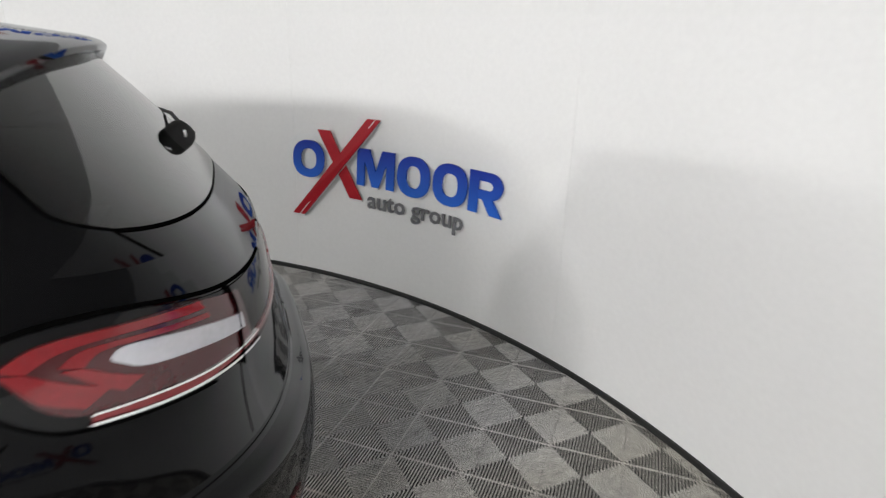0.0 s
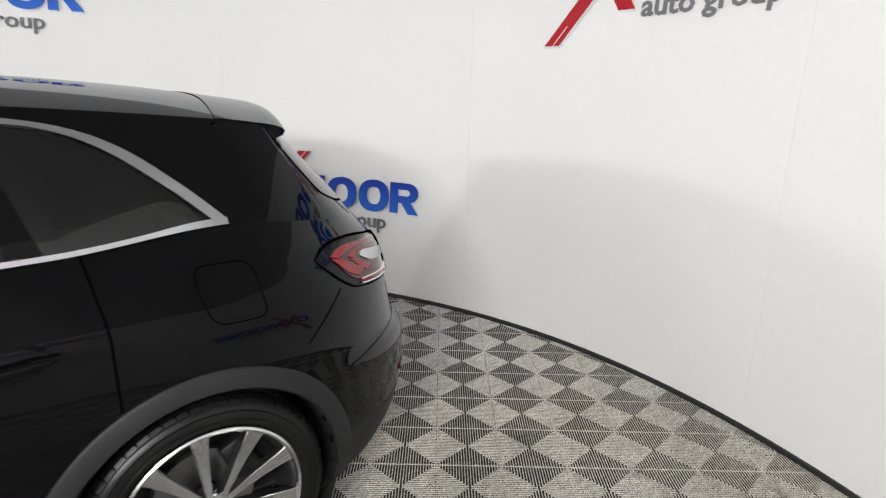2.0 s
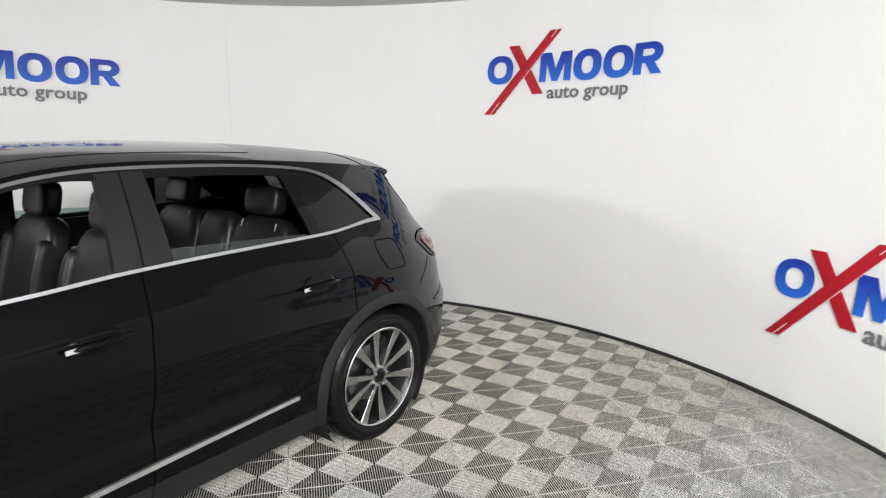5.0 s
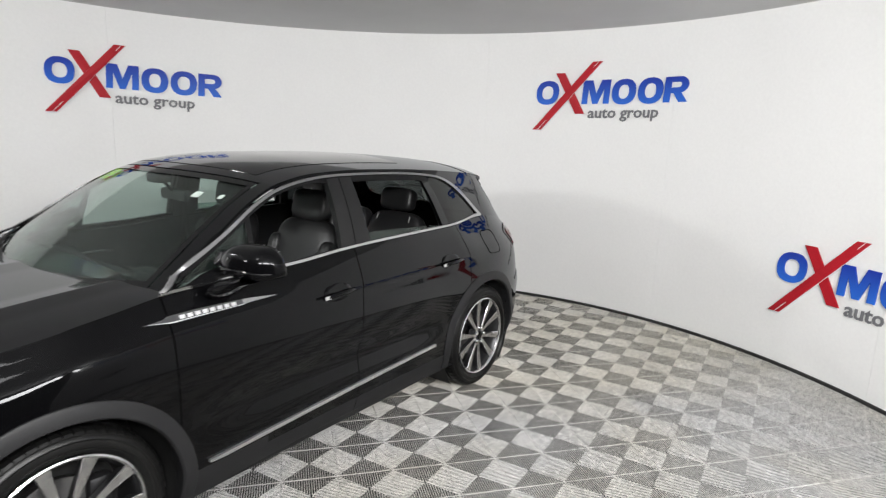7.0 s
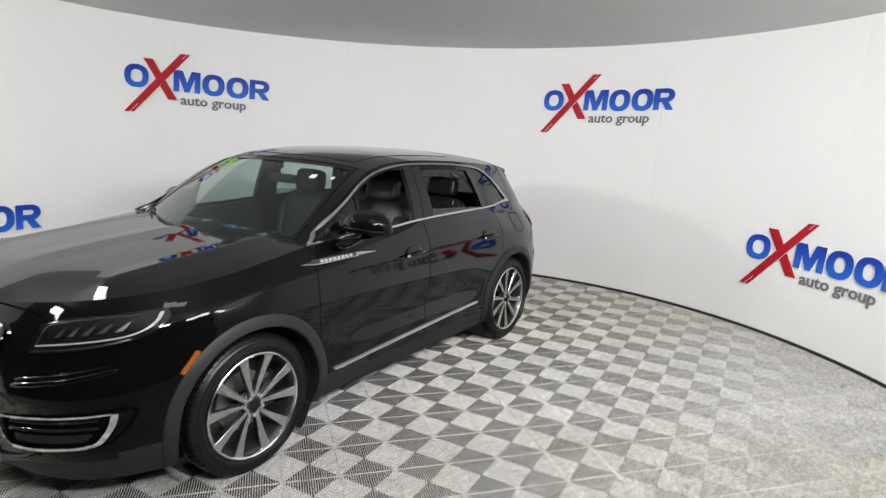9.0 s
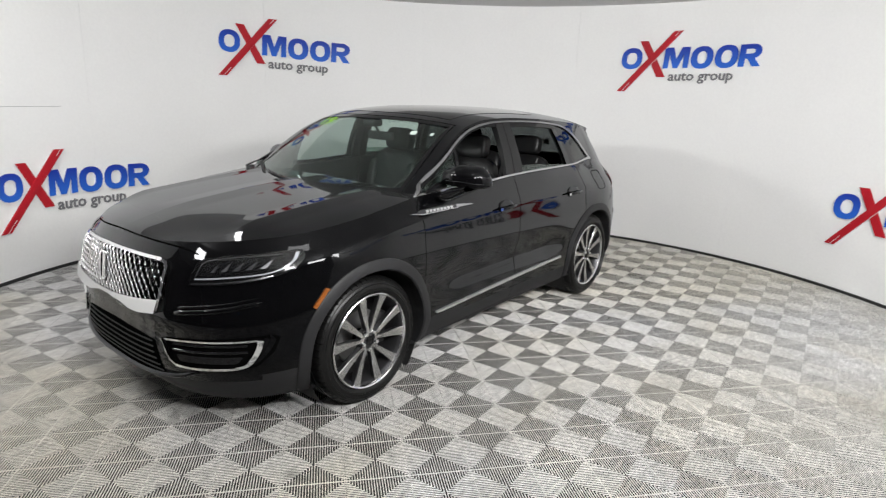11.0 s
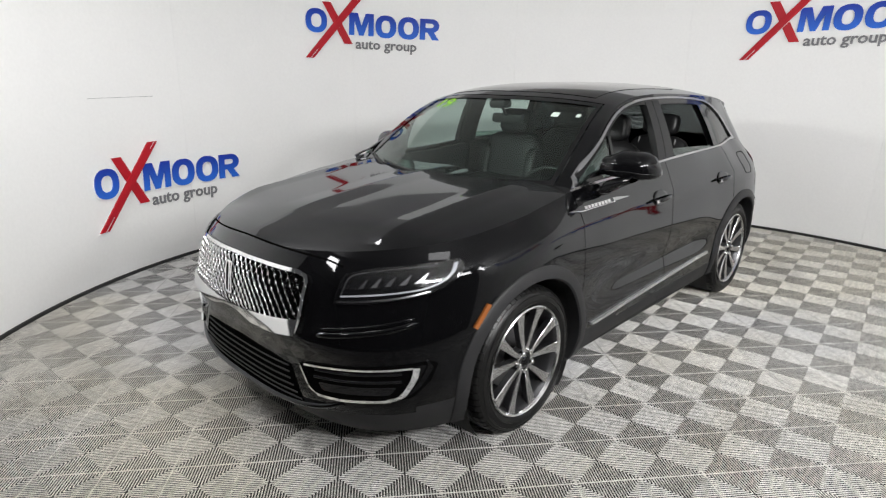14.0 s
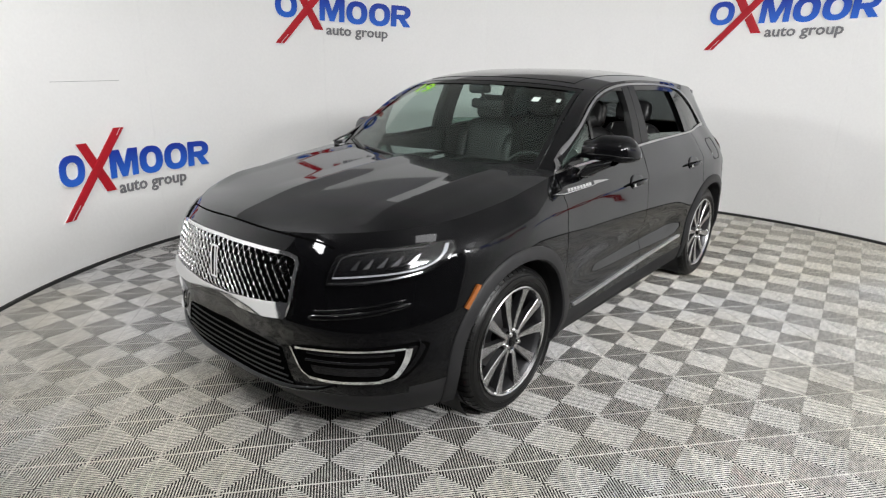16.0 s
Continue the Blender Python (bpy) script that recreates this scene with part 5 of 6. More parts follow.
def build_flanks():
    for s in (1, -1):
        fl = (lambda b: b) if s > 0 else flipped
        for x0, x1, z in ((0.175, -0.060, 1.020), (-0.850, -1.085, 1.030)):
            r = door_handle(x0, x1, z, CAR)
            r.name = "door_handle"
            if s < 0:
                mirror_side(r)
        # bright dart on the fender and front door, with a plain raised bar on it
        A = [(1.085, 1.089), (1.00, 1.094), (0.985, 1.103), (0.86, 1.105), (0.70, 1.103), (0.58, 1.098), (0.44, 1.086)]
        B = [(1.085, 1.087), (1.00, 1.083), (0.970, 1.073), (0.86, 1.073), (0.70, 1.077), (0.60, 1.081), (0.44, 1.083)]
        badge = part("fender_badge", fl(patch(s_pt, polyline(A, 36), polyline(B, 36), 0.008, 0.010)), M_BADGE, CAR, "long pointed satin chrome badge")
        for k in range(8):
            x = 0.935 - 0.035 * k
            part("badge_bar", fl(patch(s_pt, polyline([(x, 1.0965), (x - 0.024, 1.0965)], 3), polyline([(x - 0.001, 1.0815), (x - 0.024, 1.082)], 3), 0.0105, 0.004)), M_STRIP, badge)
        part("badge_line", fl(patch(s_pt, polyline([(1.07, 1.0885), (0.975, 1.0785), (0.62, 1.0795)], 20), polyline([(1.07, 1.0870), (0.972, 1.0745), (0.62, 1.0775)], 20), 0.0100, 0.004)), M_STRIP, badge)
        A, B = [(0.63, 1.100), (0.58, 1.098), (0.45, 1.0865)], [(0.63, 1.080), (0.60, 1.0815), (0.45, 1.0835)]
        part("badge_tip", fl(patch(s_pt, polyline(A, 12), polyline(B, 12), 0.010, 0.006)), M_SATIN, badge)
        # bright strip along the sill
        A = [(0.86, 0.432), (0.80, 0.434), (-0.10, 0.472), (-0.80, 0.500)]
        B = [(0.86, 0.420), (0.80, 0.416), (-0.10, 0.452), (-0.80, 0.484)]
        part("sill_strip", fl(patch(s_pt, polyline(A, 40), polyline(B, 40), 0.014, 0.016)), M_STRIP, CAR, "satin chrome strip along the lower doors")
        # filler flap
        if s > 0:
            flap = dense(round_poly([(-1.435, 1.175), (-1.61, 1.172), (-1.622, 1.02), (-1.60, 1.008), (-1.46, 1.012), (-1.430, 1.10)], 0.05, 5), 0.03)
            part("filler_flap", loop_strip(s_pt, flap, 0.0035, 0.002, 0.006), M_GAP, CAR, "thin joint round the filler flap")
        # joints: rear bumper to quarter panel, and the tailgate's edge over the pillar
        part("bumper_joint", fl(strip(s_pt, [(-1.91, 1.015), (-1.83, 0.95), (-1.75, 0.88)], 0.004, 0.0012, 0.004, 14)), M_GAP, CAR)
        line = catmull([(-1.47, 0.490, 1.613), (-1.525, 0.598, 1.580), (-1.59, 0.607, 1.557), (-1.65, 0.613, 1.526), (-1.72, 0.611, 1.500), (-1.785, 0.606, 1.468)], 24)
        part("tailgate_joint", fl(tube(line, 0.0035, 6)), M_GAP, CAR)


def build_door_mirrors():
    for s in (1, -1):
        fl = (lambda b: b) if s > 0 else flipped
        root = new("door_mirror")
        root.parent = CAR
        root["label"] = "glossy black door mirror on a short arm"
        rows, lip_front, lip_rear = [], [], []
        n = 14
        for k in range(n + 1):
            f = k / n
            y = 0.862 + 0.258 * f
            edge = (1 - max(0, (f - 0.72) / 0.28) ** 2.2 * 0.72) * (0.70 + 0.30 * smooth01(f / 0.35))
            zc, h = 1.268 + 0.012 * math.sin(math.pi * f) - 0.010 * f, 0.098 * edge
            xc = 0.675 - 0.090 * f
            row = []
            for i in range(20):
                a = 2 * math.pi * i / 20
                c, sn = math.cos(a), math.sin(a)
                dx = (0.105 if c > 0 else 0.060) * math.copysign(abs(c) ** 0.8, c) * (0.75 + 0.25 * edge)
                row.append((xc + dx * edge, y, zc + (h * sn ** 0.9 if sn > 0 else -0.44 * h * abs(sn) ** 0.35)))
            rows.append(row)
            if 0.1 < f < 0.99:
                lip_front.append(Vector((xc + 0.105 * (0.75 + 0.25 * edge) * edge * 0.98, y, zc - 0.04 * h)))
                lip_rear.append(Vector((xc - 0.060 * (0.75 + 0.25 * edge) * edge * 0.98, y, zc - 0.04 * h)))
        bm = sheet(rows, closed=True)
        bm.verts.ensure_lookup_table()
        for r in (0, n):
            bm.faces.new([bm.verts[r * 20 + i] for i in range(20)])
        part("shell", fl(tidy(bm)), M_PAINT, root, angle=60)
        part("lip", fl(tube(lip_front + lip_rear[::-1], 0.0055, 8)), M_GLOSS, root)
        # rounded arm that springs from a pod on the door
        rows = []
        for f, w, h in ((0.0, 0.55, 0.5), (0.06, 0.9, 0.85), (0.16, 1.0, 1.0), (0.34, 0.95, 0.95), (0.55, 0.80, 0.72), (0.8, 0.74, 0.6), (1.0, 0.80, 0.6)):
            c = Vector((0.735 - 0.055 * f, 0.885 + 0.15 * f, 1.165 + 0.072 * f))
            rows.append([c + Vector((0.088 * w * math.cos(a), 0.012 * math.sin(a), 0.046 * h * math.sin(a))) for a in [2 * math.pi * i / 18 for i in range(18)]])
        bm = sheet(rows, closed=True)
        bm.verts.ensure_lookup_table()
        bm.faces.new([bm.verts[i] for i in range(18)])
        part("arm", fl(bm), M_GLOSS, root)
        bm = box(0.012, 0.165, 0.118, 0.005, (0.556, 1.000, 1.290), Matrix.Rotation(radians(-16), 4, "Z"))
        part("mirror_glass", fl(bm), M_CHROME, root)
        if s < 0:
            # this one is folded in against the door
            root.location.y = 0.14
            root.location.z = -0.02
        # triangular foot on the door behind the pillar
        A, B = [(0.90, 1.190), (0.78, 1.190), (0.66, 1.196)], [(0.88, 1.200), (0.78, 1.240), (0.66, 1.262)]
        part("foot", fl(ribbon(A, B, 0.006, 0.02)), M_GLOSS, root)


def build_tail_lamps():
    for s in (1, -1):
        fl = (lambda b: b) if s > 0 else flipped
        root = new("tail_lamp")
        root.parent = CAR
        root["label"] = "red and clear wrap-round tail lamp"

        def band(top, bot, off, mat, name, n=30, thick=0.012):
            A, B = catmull(top, n), catmull(bot, n)
            part(name, fl(patch(t_pt, A, B, off, thick, steps=4)), mat, root)
        # body of the lamp, dark smoked
        band([(17.5, 1.122), (22, 1.145), (27.5, 1.153), (40, 1.144), (60, 1.102), (90, 1.08)], [(17.5, 1.116), (20, 1.075), (24, 1.028), (30, 1.0), (50, 0.968), (90, 0.95)], 0.004, M_GLOSS, "housing", 40)
        band([(22, 1.118), (27, 1.137), (36, 1.133), (50, 1.117), (62, 1.088)], [(22, 1.112), (25, 1.052), (31, 1.016), (50, 0.985), (62, 0.975)], 0.008, M_DRED, "lens")
        # red chevrons, one inside the other
        band([(22, 1.118), (27, 1.136), (36, 1.132), (52, 1.114)], [(24.5, 1.105), (29, 1.120), (37, 1.118), (52, 1.100)], 0.011, M_RED, "chevron", 20)
        band([(24.5, 1.105), (28.5, 1.075), (33, 1.050)], [(22, 1.112), (25, 1.062), (29.5, 1.032)], 0.011, M_RED, "chevron", 14)
        band([(28, 1.100), (31, 1.113), (37, 1.111), (52, 1.092)], [(30.5, 1.090), (33, 1.104), (38, 1.102), (52, 1.083)], 0.011, M_RED, "chevron", 18)
        band([(30.5, 1.090), (34, 1.066), (37.5, 1.048)], [(28, 1.095), (31.5, 1.058), (34.5, 1.036)], 0.011, M_RED, "chevron", 14)
        # pale reversing window
        band([(34, 1.090), (37, 1.100), (48, 1.080), (60, 1.050)], [(34, 1.086), (38, 1.062), (48, 1.044), (60, 1.020)], 0.013, M_CLEAR, "reversing_lens", 22)
        # bright lines along the foot
        band([(30, 1.022), (40, 1.010), (50, 0.998), (64, 0.988)], [(30, 1.019), (40, 1.0065), (50, 0.994), (64, 0.984)], 0.014, M_CHROME, "bright_line", 26)
        band([(29.5, 1.008), (40, 0.992), (50, 0.981), (64, 0.970)], [(30, 1.003), (40, 0.987), (50, 0.976), (64, 0.965)], 0.013, M_CHROME, "bright_line", 26)
        band([(30, 1.018), (40, 1.005), (50, 0.993), (90, 0.975)], [(30, 1.009), (40, 0.993), (50, 0.982), (90, 0.965)], 0.010, M_RED, "red_strip", 30)
        # joints round the lamp and down the tailgate's edge
        part("lamp_joint", fl(strip(t_pt, [(17.3, 1.120), (21, 1.146), (27.5, 1.159), (40, 1.150), (60, 1.109), (80, 1.088)], 0.006, 0.003, 0.005, 40)), M_GAP, root)
        part("lamp_joint", fl(strip(t_pt, [(17.3, 1.117), (19.5, 1.073), (24, 1.022), (30, 0.993), (50, 0.961)], 0.005, 0.003, 0.005, 30)), M_GAP, root)
        part("tailgate_gap", fl(strip(t_pt, [(60, 1.108), (58.5, 1.03), (57, 0.955)], 0.0025, 0.0155, 0.018, 16)), M_GAP, root)
        part("tailgate_gap", fl(strip(t_pt, [(57, 0.955), (55.5, 0.88), (54.5, 0.80)], 0.004, 0.0015, 0.004, 16)), M_GAP, root)
        # reflector low in the bumper
        part("reflector", fl(strip(t_pt, [(46, 0.555), (60, 0.565)], 0.022, 0.006, 0.008, 10)), M_DRED, CAR)
        # pressed edge where the bumper steps out
        part("bumper_step", fl(strip(t_pt, [(20, 0.735), (34, 0.765), (52, 0.775), (90, 0.78)], 0.012, 0.004, 0.010, 30)), M_PAINT, CAR)


build_flanks()
build_door_mirrors()
build_tail_lamps()


def build_cowl():
    # black cowl strip, wipers, stickers on the windscreen
    ws = [k / 20 for k in range(-20, 21)]
    rows = []
    for d, h in ((0.055, -0.012), (0.03, -0.002), (0.0, 0.004), (-0.02, 0.002)):
        rows.append([top_point(0.003, 0.93 * w) + Vector((d, 0, h)) for w in ws])
    part("cowl", slab(rows, 0.006), M_BLACK, CAR)
    for w0, w1, u1 in ((0.35, -0.42, 0.030), (-0.30, -0.86, 0.036)):
        path = [top_point(0.004 + (u1 - 0.004) * k / 10, w0 + (w1 - w0) * k / 10, -0.012 - 0.010 * math.sin(math.pi * k / 10)) for k in range(11)]
        arm = part("wiper", tube(path, 0.0065, 8), M_BLACK, CAR, "black windscreen wiper")
        blade = [top_point(0.018 + 0.016 * k / 10, w0 - 0.10 + (w1 - w0 - 0.05) * k / 10, -0.006) for k in range(11)]
        part("blade", tube(blade, 0.0045, 8), M_BLACK, arm)


def on_screen(u, w, lift=0.003):
    return top_point(u, w, -lift)


def build_screen_marks():
    bm = text_mesh("19", 0.15)
    x0 = min(v.co.x for v in bm.verts)
    for v in bm.verts:
        w = -0.68 + (v.co.x - x0) / 0.60
        v.co = on_screen(0.268 + v.co.y * 0.42, w, 0.004 + 0.2 * abs(v.co.z))
    part("marker_number", bm, M_STICK, CAR, "bright green painted number on the windscreen")
    for u0, w0, du, dw in ((0.262, 0.60, 0.018, 0.055), (0.266, 0.78, 0.014, 0.030)):
        rows = [[on_screen(u0 + du * i / 2, w0 + dw * j / 2, -0.008) for j in range(3)] for i in range(3)]
        part("sticker", slab(rows, 0.0005), M_PAPER, CAR, "small white paper sticker inside the windscreen")


build_cowl()
build_screen_marks()


# ---- scraps lying on the ground ----
def build_scrap(x, y, turn, size):
    rows = []
    for k in range(7):
        a = k / 6 - 0.5
        w = size * 0.28 * math.cos(a * 2.6)
        c = Vector((size * a, 0.0015 * math.sin(9 * a), 0.0016 + 0.004 * a * a))
        rows.append([c + Vector((0, w * s, 0.0012 * (1 - s * s))) for s in (-1, -0.4, 0.4, 1)])
    ob = new("scrap", finish(slab(rows, 0.0012), "scrap", M_BLACK))
    ob.matrix_world = pose(x, y, 0.0, 0, 0, turn)
    tagged(ob, "small dark scrap lying on the ribbed grey floor", "debris", "scraps on the floor")


for x, y, turn, size in ((-2.57, 0.08, 35, 0.034), (2.90, -0.63, 120, 0.026)):
    build_scrap(x, y, turn, size)


# ---- car: cabin ----
def cushion(sx, sy, sz, bevel, at, tilt=0.0, bulge=0.0):
    """A padded block: rounded, with a soft swell on its faces."""
    bm = bmesh.new()
    bmesh.ops.create_cube(bm, size=1.0, matrix=Matrix.Diagonal((sx, sy, sz, 1)))
    bmesh.ops.subdivide_edges(bm, edges=bm.edges[:], cuts=11, use_grid_fill=True)
    e = 4.2
    for v in bm.verts:
        f = [abs(2 * v.co.x / sx), abs(2 * v.co.y / sy), abs(2 * v.co.z / sz)]
        v.co = v.co / max(1e-6, sum(a ** e for a in f) ** (1 / e)) * (1 + 0.3 * bulge)
    bmesh.ops.transform(bm, matrix=Matrix.Translation(at) @ Matrix.Rotation(radians(tilt), 4, "Y"), verts=bm.verts)
    return bm


def build_front_seat(y):
    root = new("front_seat")
    root.parent = CAR
    root["label"] = "black leather front seat with a headrest"
    part("seat", cushion(0.52, 0.50, 0.16, 0.05, (0.10, y, 0.68), -6, 0.05), M_SEAT, root)
    part("backrest", cushion(0.14, 0.50, 0.64, 0.06, (-0.21, y, 1.00), -14, 0.08), M_SEAT, root)
    for s in (1, -1):
        part("bolster", cushion(0.13, 0.085, 0.46, 0.04, (-0.165, y + s * 0.215, 0.98), -14, 0.1), M_SEAT, root)
    part("headrest", cushion(0.11, 0.27, 0.19, 0.05, (-0.285, y, 1.405), -10, 0.12), M_SEAT, root)
    for s in (1, -1):
        part("headrest_post", tube([(-0.27, y + s * 0.06, 1.25), (-0.285, y + s * 0.06, 1.34)], 0.006, 8), M_STEEL, root)


def build_cabin():
    for y in (0.38, -0.38):
        build_front_seat(y)
    root = new("rear_bench")
    root.parent = CAR
    root["label"] = "black leather rear bench with light piping"
    part("seat", cushion(0.50, 1.26, 0.16, 0.05, (-0.83, 0, 0.68), -5, 0.04), M_SEAT, root)
    for y, w in ((0.40, 0.46), (0.0, 0.30), (-0.40, 0.46)):
        part("backrest", cushion(0.15, w, 0.60, 0.05, (-1.03, y, 1.0), -15, 0.07), M_SEAT, root)
    for y in (0.40, -0.40):
        part("headrest", cushion(0.11, 0.26, 0.16, 0.05, (-1.09, y, 1.39), -12, 0.12), M_SEAT, root)
        for s in (1, -1):
            part("piping", tube([(-0.905 - 0.045 * k, y + s * 0.14, 0.80 + 0.16 * k) for k in range(4)], 0.005, 6), M_HEAD, root)
    # dashboard and steering wheel
    rows = []
    ws = [k / 14 for k in range(-14, 15)]
    for x, z in ((1.13, 1.13), (0.95, 1.125), (0.80, 1.115), (0.70, 1.09), (0.66, 1.03), (0.65, 0.93), (0.70, 0.80), (0.80, 0.62)):
        rows.append([Vector((x - 0.10 * w * w, 0.74 * w, z + 0.012 * math.cos(5 * w))) for w in ws])
    dash = part("dashboard", slab(rows, 0.02), M_TRIMIN, CAR, "dark dashboard with a centre screen")
    b = box(0.02, 0.22, 0.15, 0.008, (0.645, 0.0, 1.02), Matrix.Rotation(radians(-10), 4, "Y"))
    part("screen", b, M_GLOSS, dash)
    b = box(0.10, 0.30, 0.07, 0.03, (0.72, 0.38, 1.125))
    part("instrument_hood", b, M_TRIMIN, dash)
    part("dash_strip", box(0.01, 0.9, 0.018, 0.004, (0.652, 0, 0.925)), M_SATIN, dash)
    wheel = new("steering_wheel")
    wheel.parent = CAR
    m = Matrix.Translation((0.50, 0.38, 1.02)) @ Matrix.Rotation(radians(-24), 4, "Y")
    ring = [m @ Vector((0, 0.185 * math.cos(a), 0.185 * math.sin(a))) for a in [2 * math.pi * k / 40 for k in range(40)]]
    part("rim", tube(ring, 0.015, 10, closed=True), M_SEAT, wheel)
    b = cushion(0.05, 0.16, 0.13, 0.03, (0, 0, 0), 0, 0.1)
    bmesh.ops.transform(b, matrix=m, verts=b.verts)
    part("centre", b, M_TRIMIN, wheel)
    for a in (0, 180, 270):
        d = Vector((0, math.cos(radians(a)), math.sin(radians(a))))
        part("spoke", tube([m @ (d * 0.06), m @ (d * 0.18)], 0.013, 8, squash=(1, 0.7)), M_SATIN, wheel)
    # middle console, inner door panels, floor, sides of the luggage space
    console = part("console", cushion(0.95, 0.24, 0.34, 0.05, (0.18, 0, 0.62), 4, 0.03), M_TRIMIN, CAR)
    part("console_screen_strip", box(0.5, 0.012, 0.01, 0.003, (0.30, 0.118, 0.80)), M_SATIN, console)
    part("cabin_floor", box(2.6, 1.50, 0.03, 0.0, (-0.4, 0, 0.42)), M_TRIMIN, CAR)
    for s in (1, -1):
        fl = (lambda b: b) if s > 0 else flipped
        for x0, x1 in ((0.92, -0.13), (-0.17, -1.16)):
            n = 16
            rows = []
            for z, dy in ((0.45, 0.10), (0.62, 0.13), (0.74, 0.115), (0.80, 0.175), (0.84, 0.175), (0.88, 0.13), (1.02, 0.115), (1.13, 0.105), (None, 0.055)):
                row = []
                for k in range(n + 1):
                    x = x0 + (x1 - x0) * k / n
                    zz = z if z else z_belt(x) - 0.006
                    row.append(Vector((x, half_width(x, min(zz, 1.1)) - dy - (0.06 if z is None else 0.0), zz)))
                rows.append(row)
            panel = part("inner_door", fl(slab(rows, 0.02)), M_TRIMIN, CAR, "dark inner door panel with a bright pull")
            xm = x0 - 0.36
            path = [Vector((xm + 0.20 - 0.40 * k / 12, 0.775 - 0.012 * math.sin(math.pi * k / 12), 0.985 + 0.03 * math.sin(math.pi * k / 12) + 0.04 * k / 12)) for k in range(13)]
            part("door_pull", fl(tube(path, 0.011, 8, squash=(0.6, 1.2))), M_SATIN, panel)
        # sill of the glass at the belt and roof pillar insides
        rows = []
        for f in range(7):
            z = 1.23 + 0.36 * f / 6
            rows.append([c_pt(-0.085, z, -0.045), c_pt(-0.26, z, -0.045), c_pt(-0.26, z, -0.02), c_pt(-0.085, z, -0.02)])
        part("pillar_lining", fl(sheet(rows, closed=True)), M_TRIMIN, CAR)
        belt = tube([c_pt(-0.16, 1.50, -0.055), c_pt(-0.155, 1.30, -0.06), Vector((-0.15, 0.70, 0.95)), Vector((-0.13, 0.69, 0.62))], 0.016, 8, squash=(0.25, 1.3))
        part("seat_belt", fl(belt), M_BLACK, CAR)
        rows = []
        for f in range(9):
            z = 1.20 + 0.36 * f / 8
            xa = -1.055 + 0.08 * f / 8
            rows.append([c_pt(xa, z, -0.05), c_pt(xa - 0.07, z, -0.05), c_pt(xa - 0.07, z, -0.025), c_pt(xa, z, -0.025)])
        part("pillar_lining", fl(sheet(rows, closed=True)), M_TRIMIN, CAR)
    bm = box(0.03, 1.20, 0.5, 0.0, (-1.75, 0, 0.80))
    box(0.75, 1.20, 0.02, 0.0, (-1.45, 0, 0.98), bm=bm)
    part("luggage_cover", bm, M_TRIMIN, CAR)
    # inside mirror
    stalk = new("inside_mirror")
    stalk.parent = CAR
    part("mirror_shell", box(0.05, 0.24, 0.065, 0.018, (0.37, 0.0, 1.478)), M_TRIMIN, stalk)
    part("mirror_glass", box(0.004, 0.21, 0.05, 0.001, (0.3435, 0.0, 1.478)), M_CHROME, stalk)
    part("stem", tube([(0.390, 0, 1.50), (0.455, 0, 1.575)], 0.010, 8), M_TRIMIN, stalk)
    part("sensor_box", box(0.10, 0.12, 0.06, 0.02, (0.46, 0, 1.580)), M_TRIMIN, stalk)


build_cabin()

# ---- ground tiles, last because they are many ----
TILE, TILE_TURN, TILE_U, TILE_V = 0.3048, 50.5, 0.22, 0.245
RIB, FOOT = 0.25, 0.025


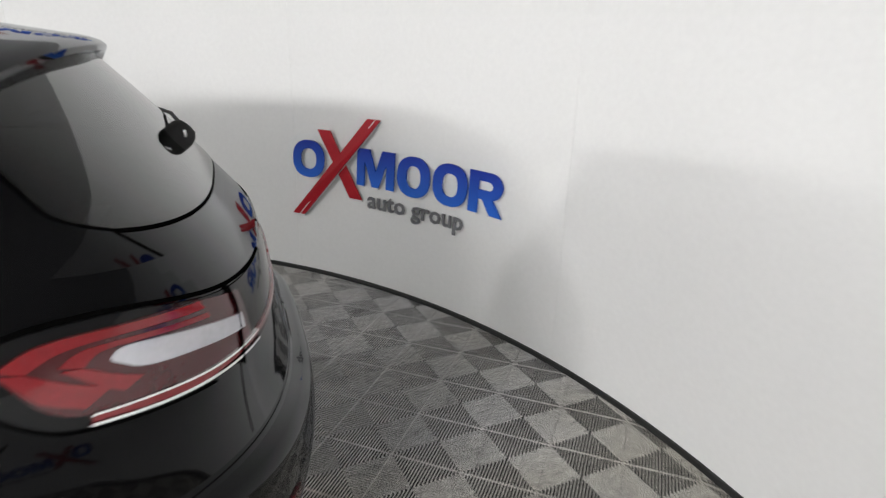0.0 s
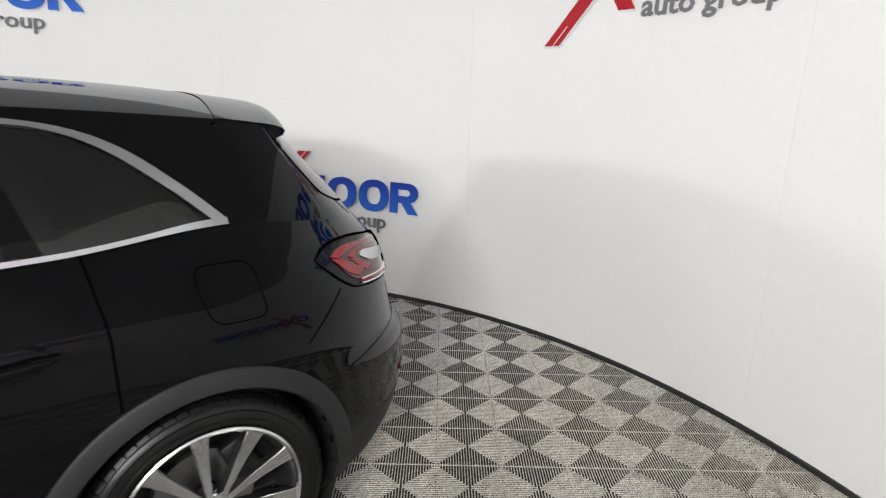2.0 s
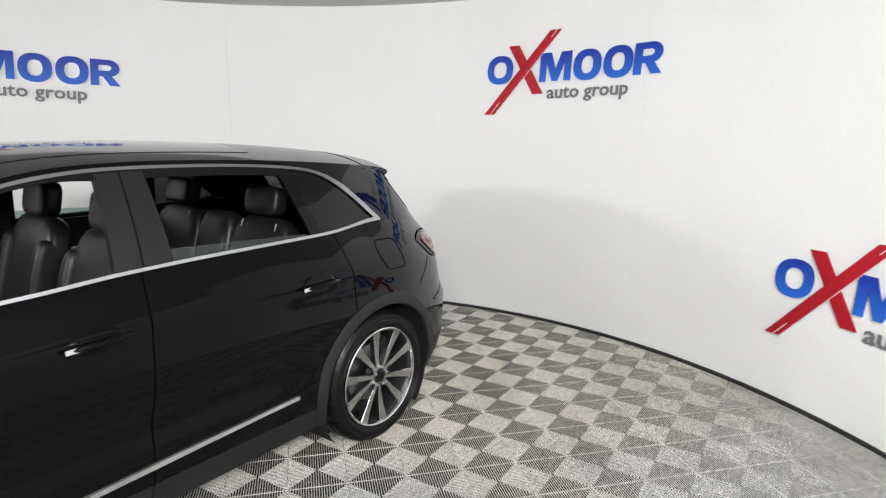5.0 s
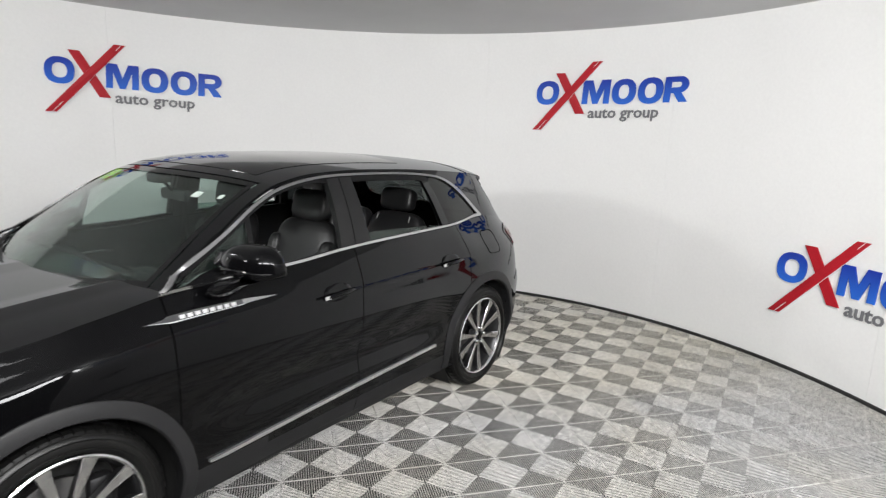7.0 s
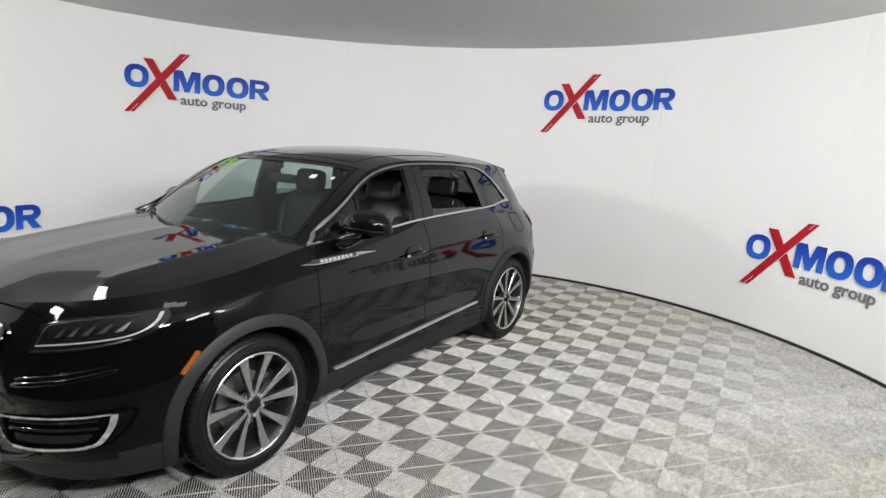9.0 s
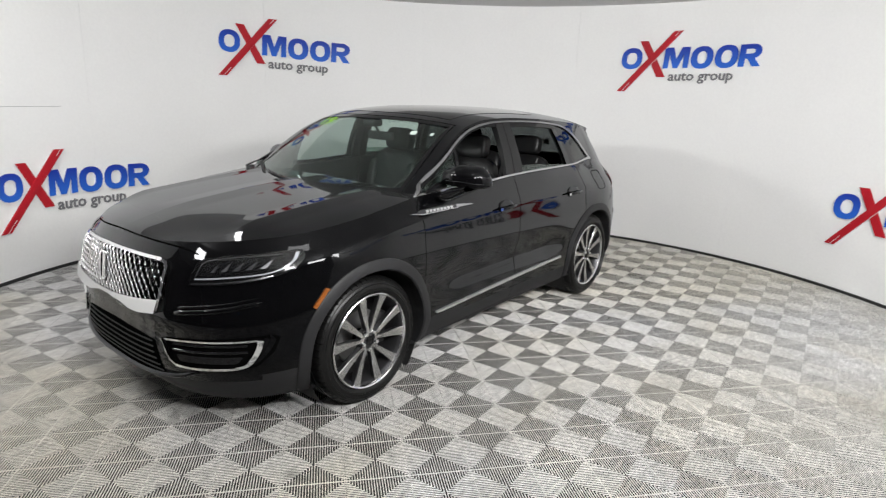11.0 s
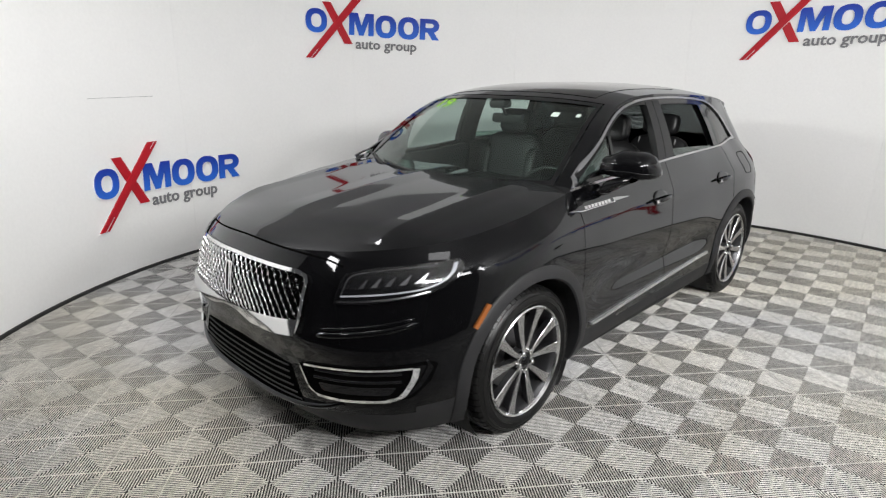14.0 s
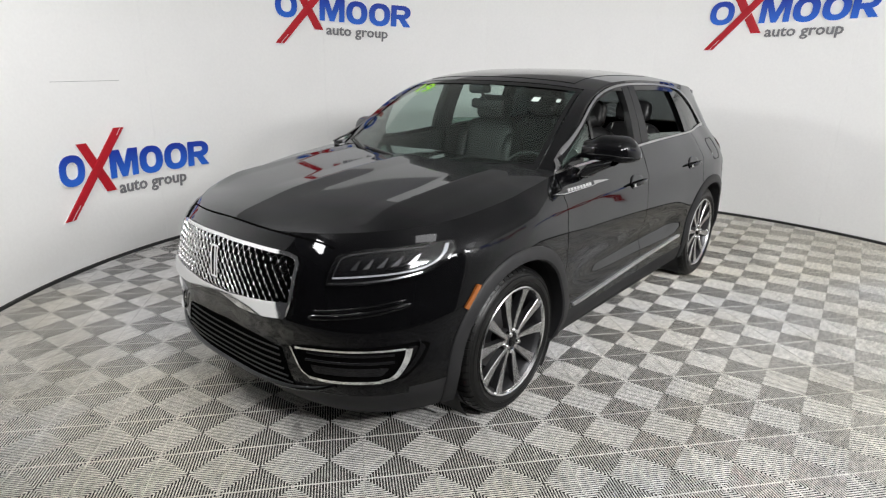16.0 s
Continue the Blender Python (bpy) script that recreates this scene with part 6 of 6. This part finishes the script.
def tile_mesh():
    """One open tile: ribs that run round each of its four corners, inside a thin solid rim."""
    verts, faces = [], []
    half, count, rim, seam, depth = TILE / 2, 12, 0.0007, 0.0010, -0.0038
    pitch = half / count

    def slat(line_a, line_b, foot_a=None, foot_b=None):
        b = len(verts)
        n = len(line_a)
        for line, z in ((foot_a or line_a, depth), (line_a, 0.0), (line_b, 0.0), (foot_b or line_b, depth)):
            verts.extend([(x, y, z) for x, y in line])
        for k in range(3):
            for q in range(n - 1):
                faces.append((b + k * n + q, b + k * n + q + 1, b + (k + 1) * n + q + 1, b + (k + 1) * n + q))
    for sx, sy in ((1, 1), (-1, 1), (-1, -1), (1, -1)):
        for k in range(count):
            ri, ro = (k + 0.36) * pitch, (k + 0.36 + RIB) * pitch
            legs = []
            for r in (ri, ro, ri - FOOT * pitch, ro + FOOT * pitch):
                r0 = rim + seam
                legs.append([(sx * (half - p), sy * (half - q)) for p, q in ((r, r0), (r, max(r, r0)), (max(r, r0), r), (r0, r))])
            if ri > rim:
                slat(*legs)
    o, n = half - seam, half - seam - rim
    slat([(o, o), (-o, o), (-o, -o), (o, -o), (o, o)], [(n, n), (-n, n), (-n, -n), (n, -n), (n, n)])
    me = bpy.data.meshes.new("floor_tile")
    me.from_pydata(verts, [], faces)
    me.materials.append(M_TILE)
    return me, verts, faces


def build_tiles():
    me, verts, faces = tile_mesh()
    a = radians(TILE_TURN)
    u, v = Vector((math.cos(a), math.sin(a), 0)), Vector((-math.sin(a), math.cos(a), 0))
    far_v, far_f = [], []
    near = []
    for i in range(-22, 23):
        for j in range(-22, 23):
            p = u * ((i + TILE_U) * TILE) + v * ((j + TILE_V) * TILE)
            if math.hypot(p.x - ROOM_X, p.y - ROOM_Y) < ROOM_R + 0.20:
                d = max(0.0, abs(p.y - 1.7) - 0.9) + 0.25 * abs(p.x - 0.5)
                near.append((d, p))
    near.sort(key=lambda e: e[0])
    for n, (d, p) in enumerate(near):
        if n < 300 and math.hypot(p.x - ROOM_X, p.y - ROOM_Y) < ROOM_R - 0.18:
            ob = new("floor_tile", me)
            ob.matrix_world = Matrix.Translation(p) @ Matrix.Rotation(a, 4, "Z")
            ob.parent = FLOOR
        else:
            b = len(far_v)
            lie, out = [], []
            for x, y, z in verts:
                q = p + u * x + v * y + Vector((0, 0, z))
                r = math.hypot(q.x - ROOM_X, q.y - ROOM_Y)
                k = min(1.0, (ROOM_R + 0.06) / r)
                lie.append((ROOM_X + (q.x - ROOM_X) * k, ROOM_Y + (q.y - ROOM_Y) * k, q.z))
                out.append(k < 1.0)
            far_v.extend(lie)
            # trimmed to the round edge
            far_f.extend([tuple(b + k for k in f) for f in faces if not all(out[k] for k in f)])
    me2 = bpy.data.meshes.new("floor_tiles_rest")
    me2.from_pydata(far_v, [], far_f)
    me2.materials.append(M_TILE)
    ob = new("floor_tiles_rest", me2)
    ob.parent = FLOOR
    ob["kind"] = "stuff"


build_tiles()
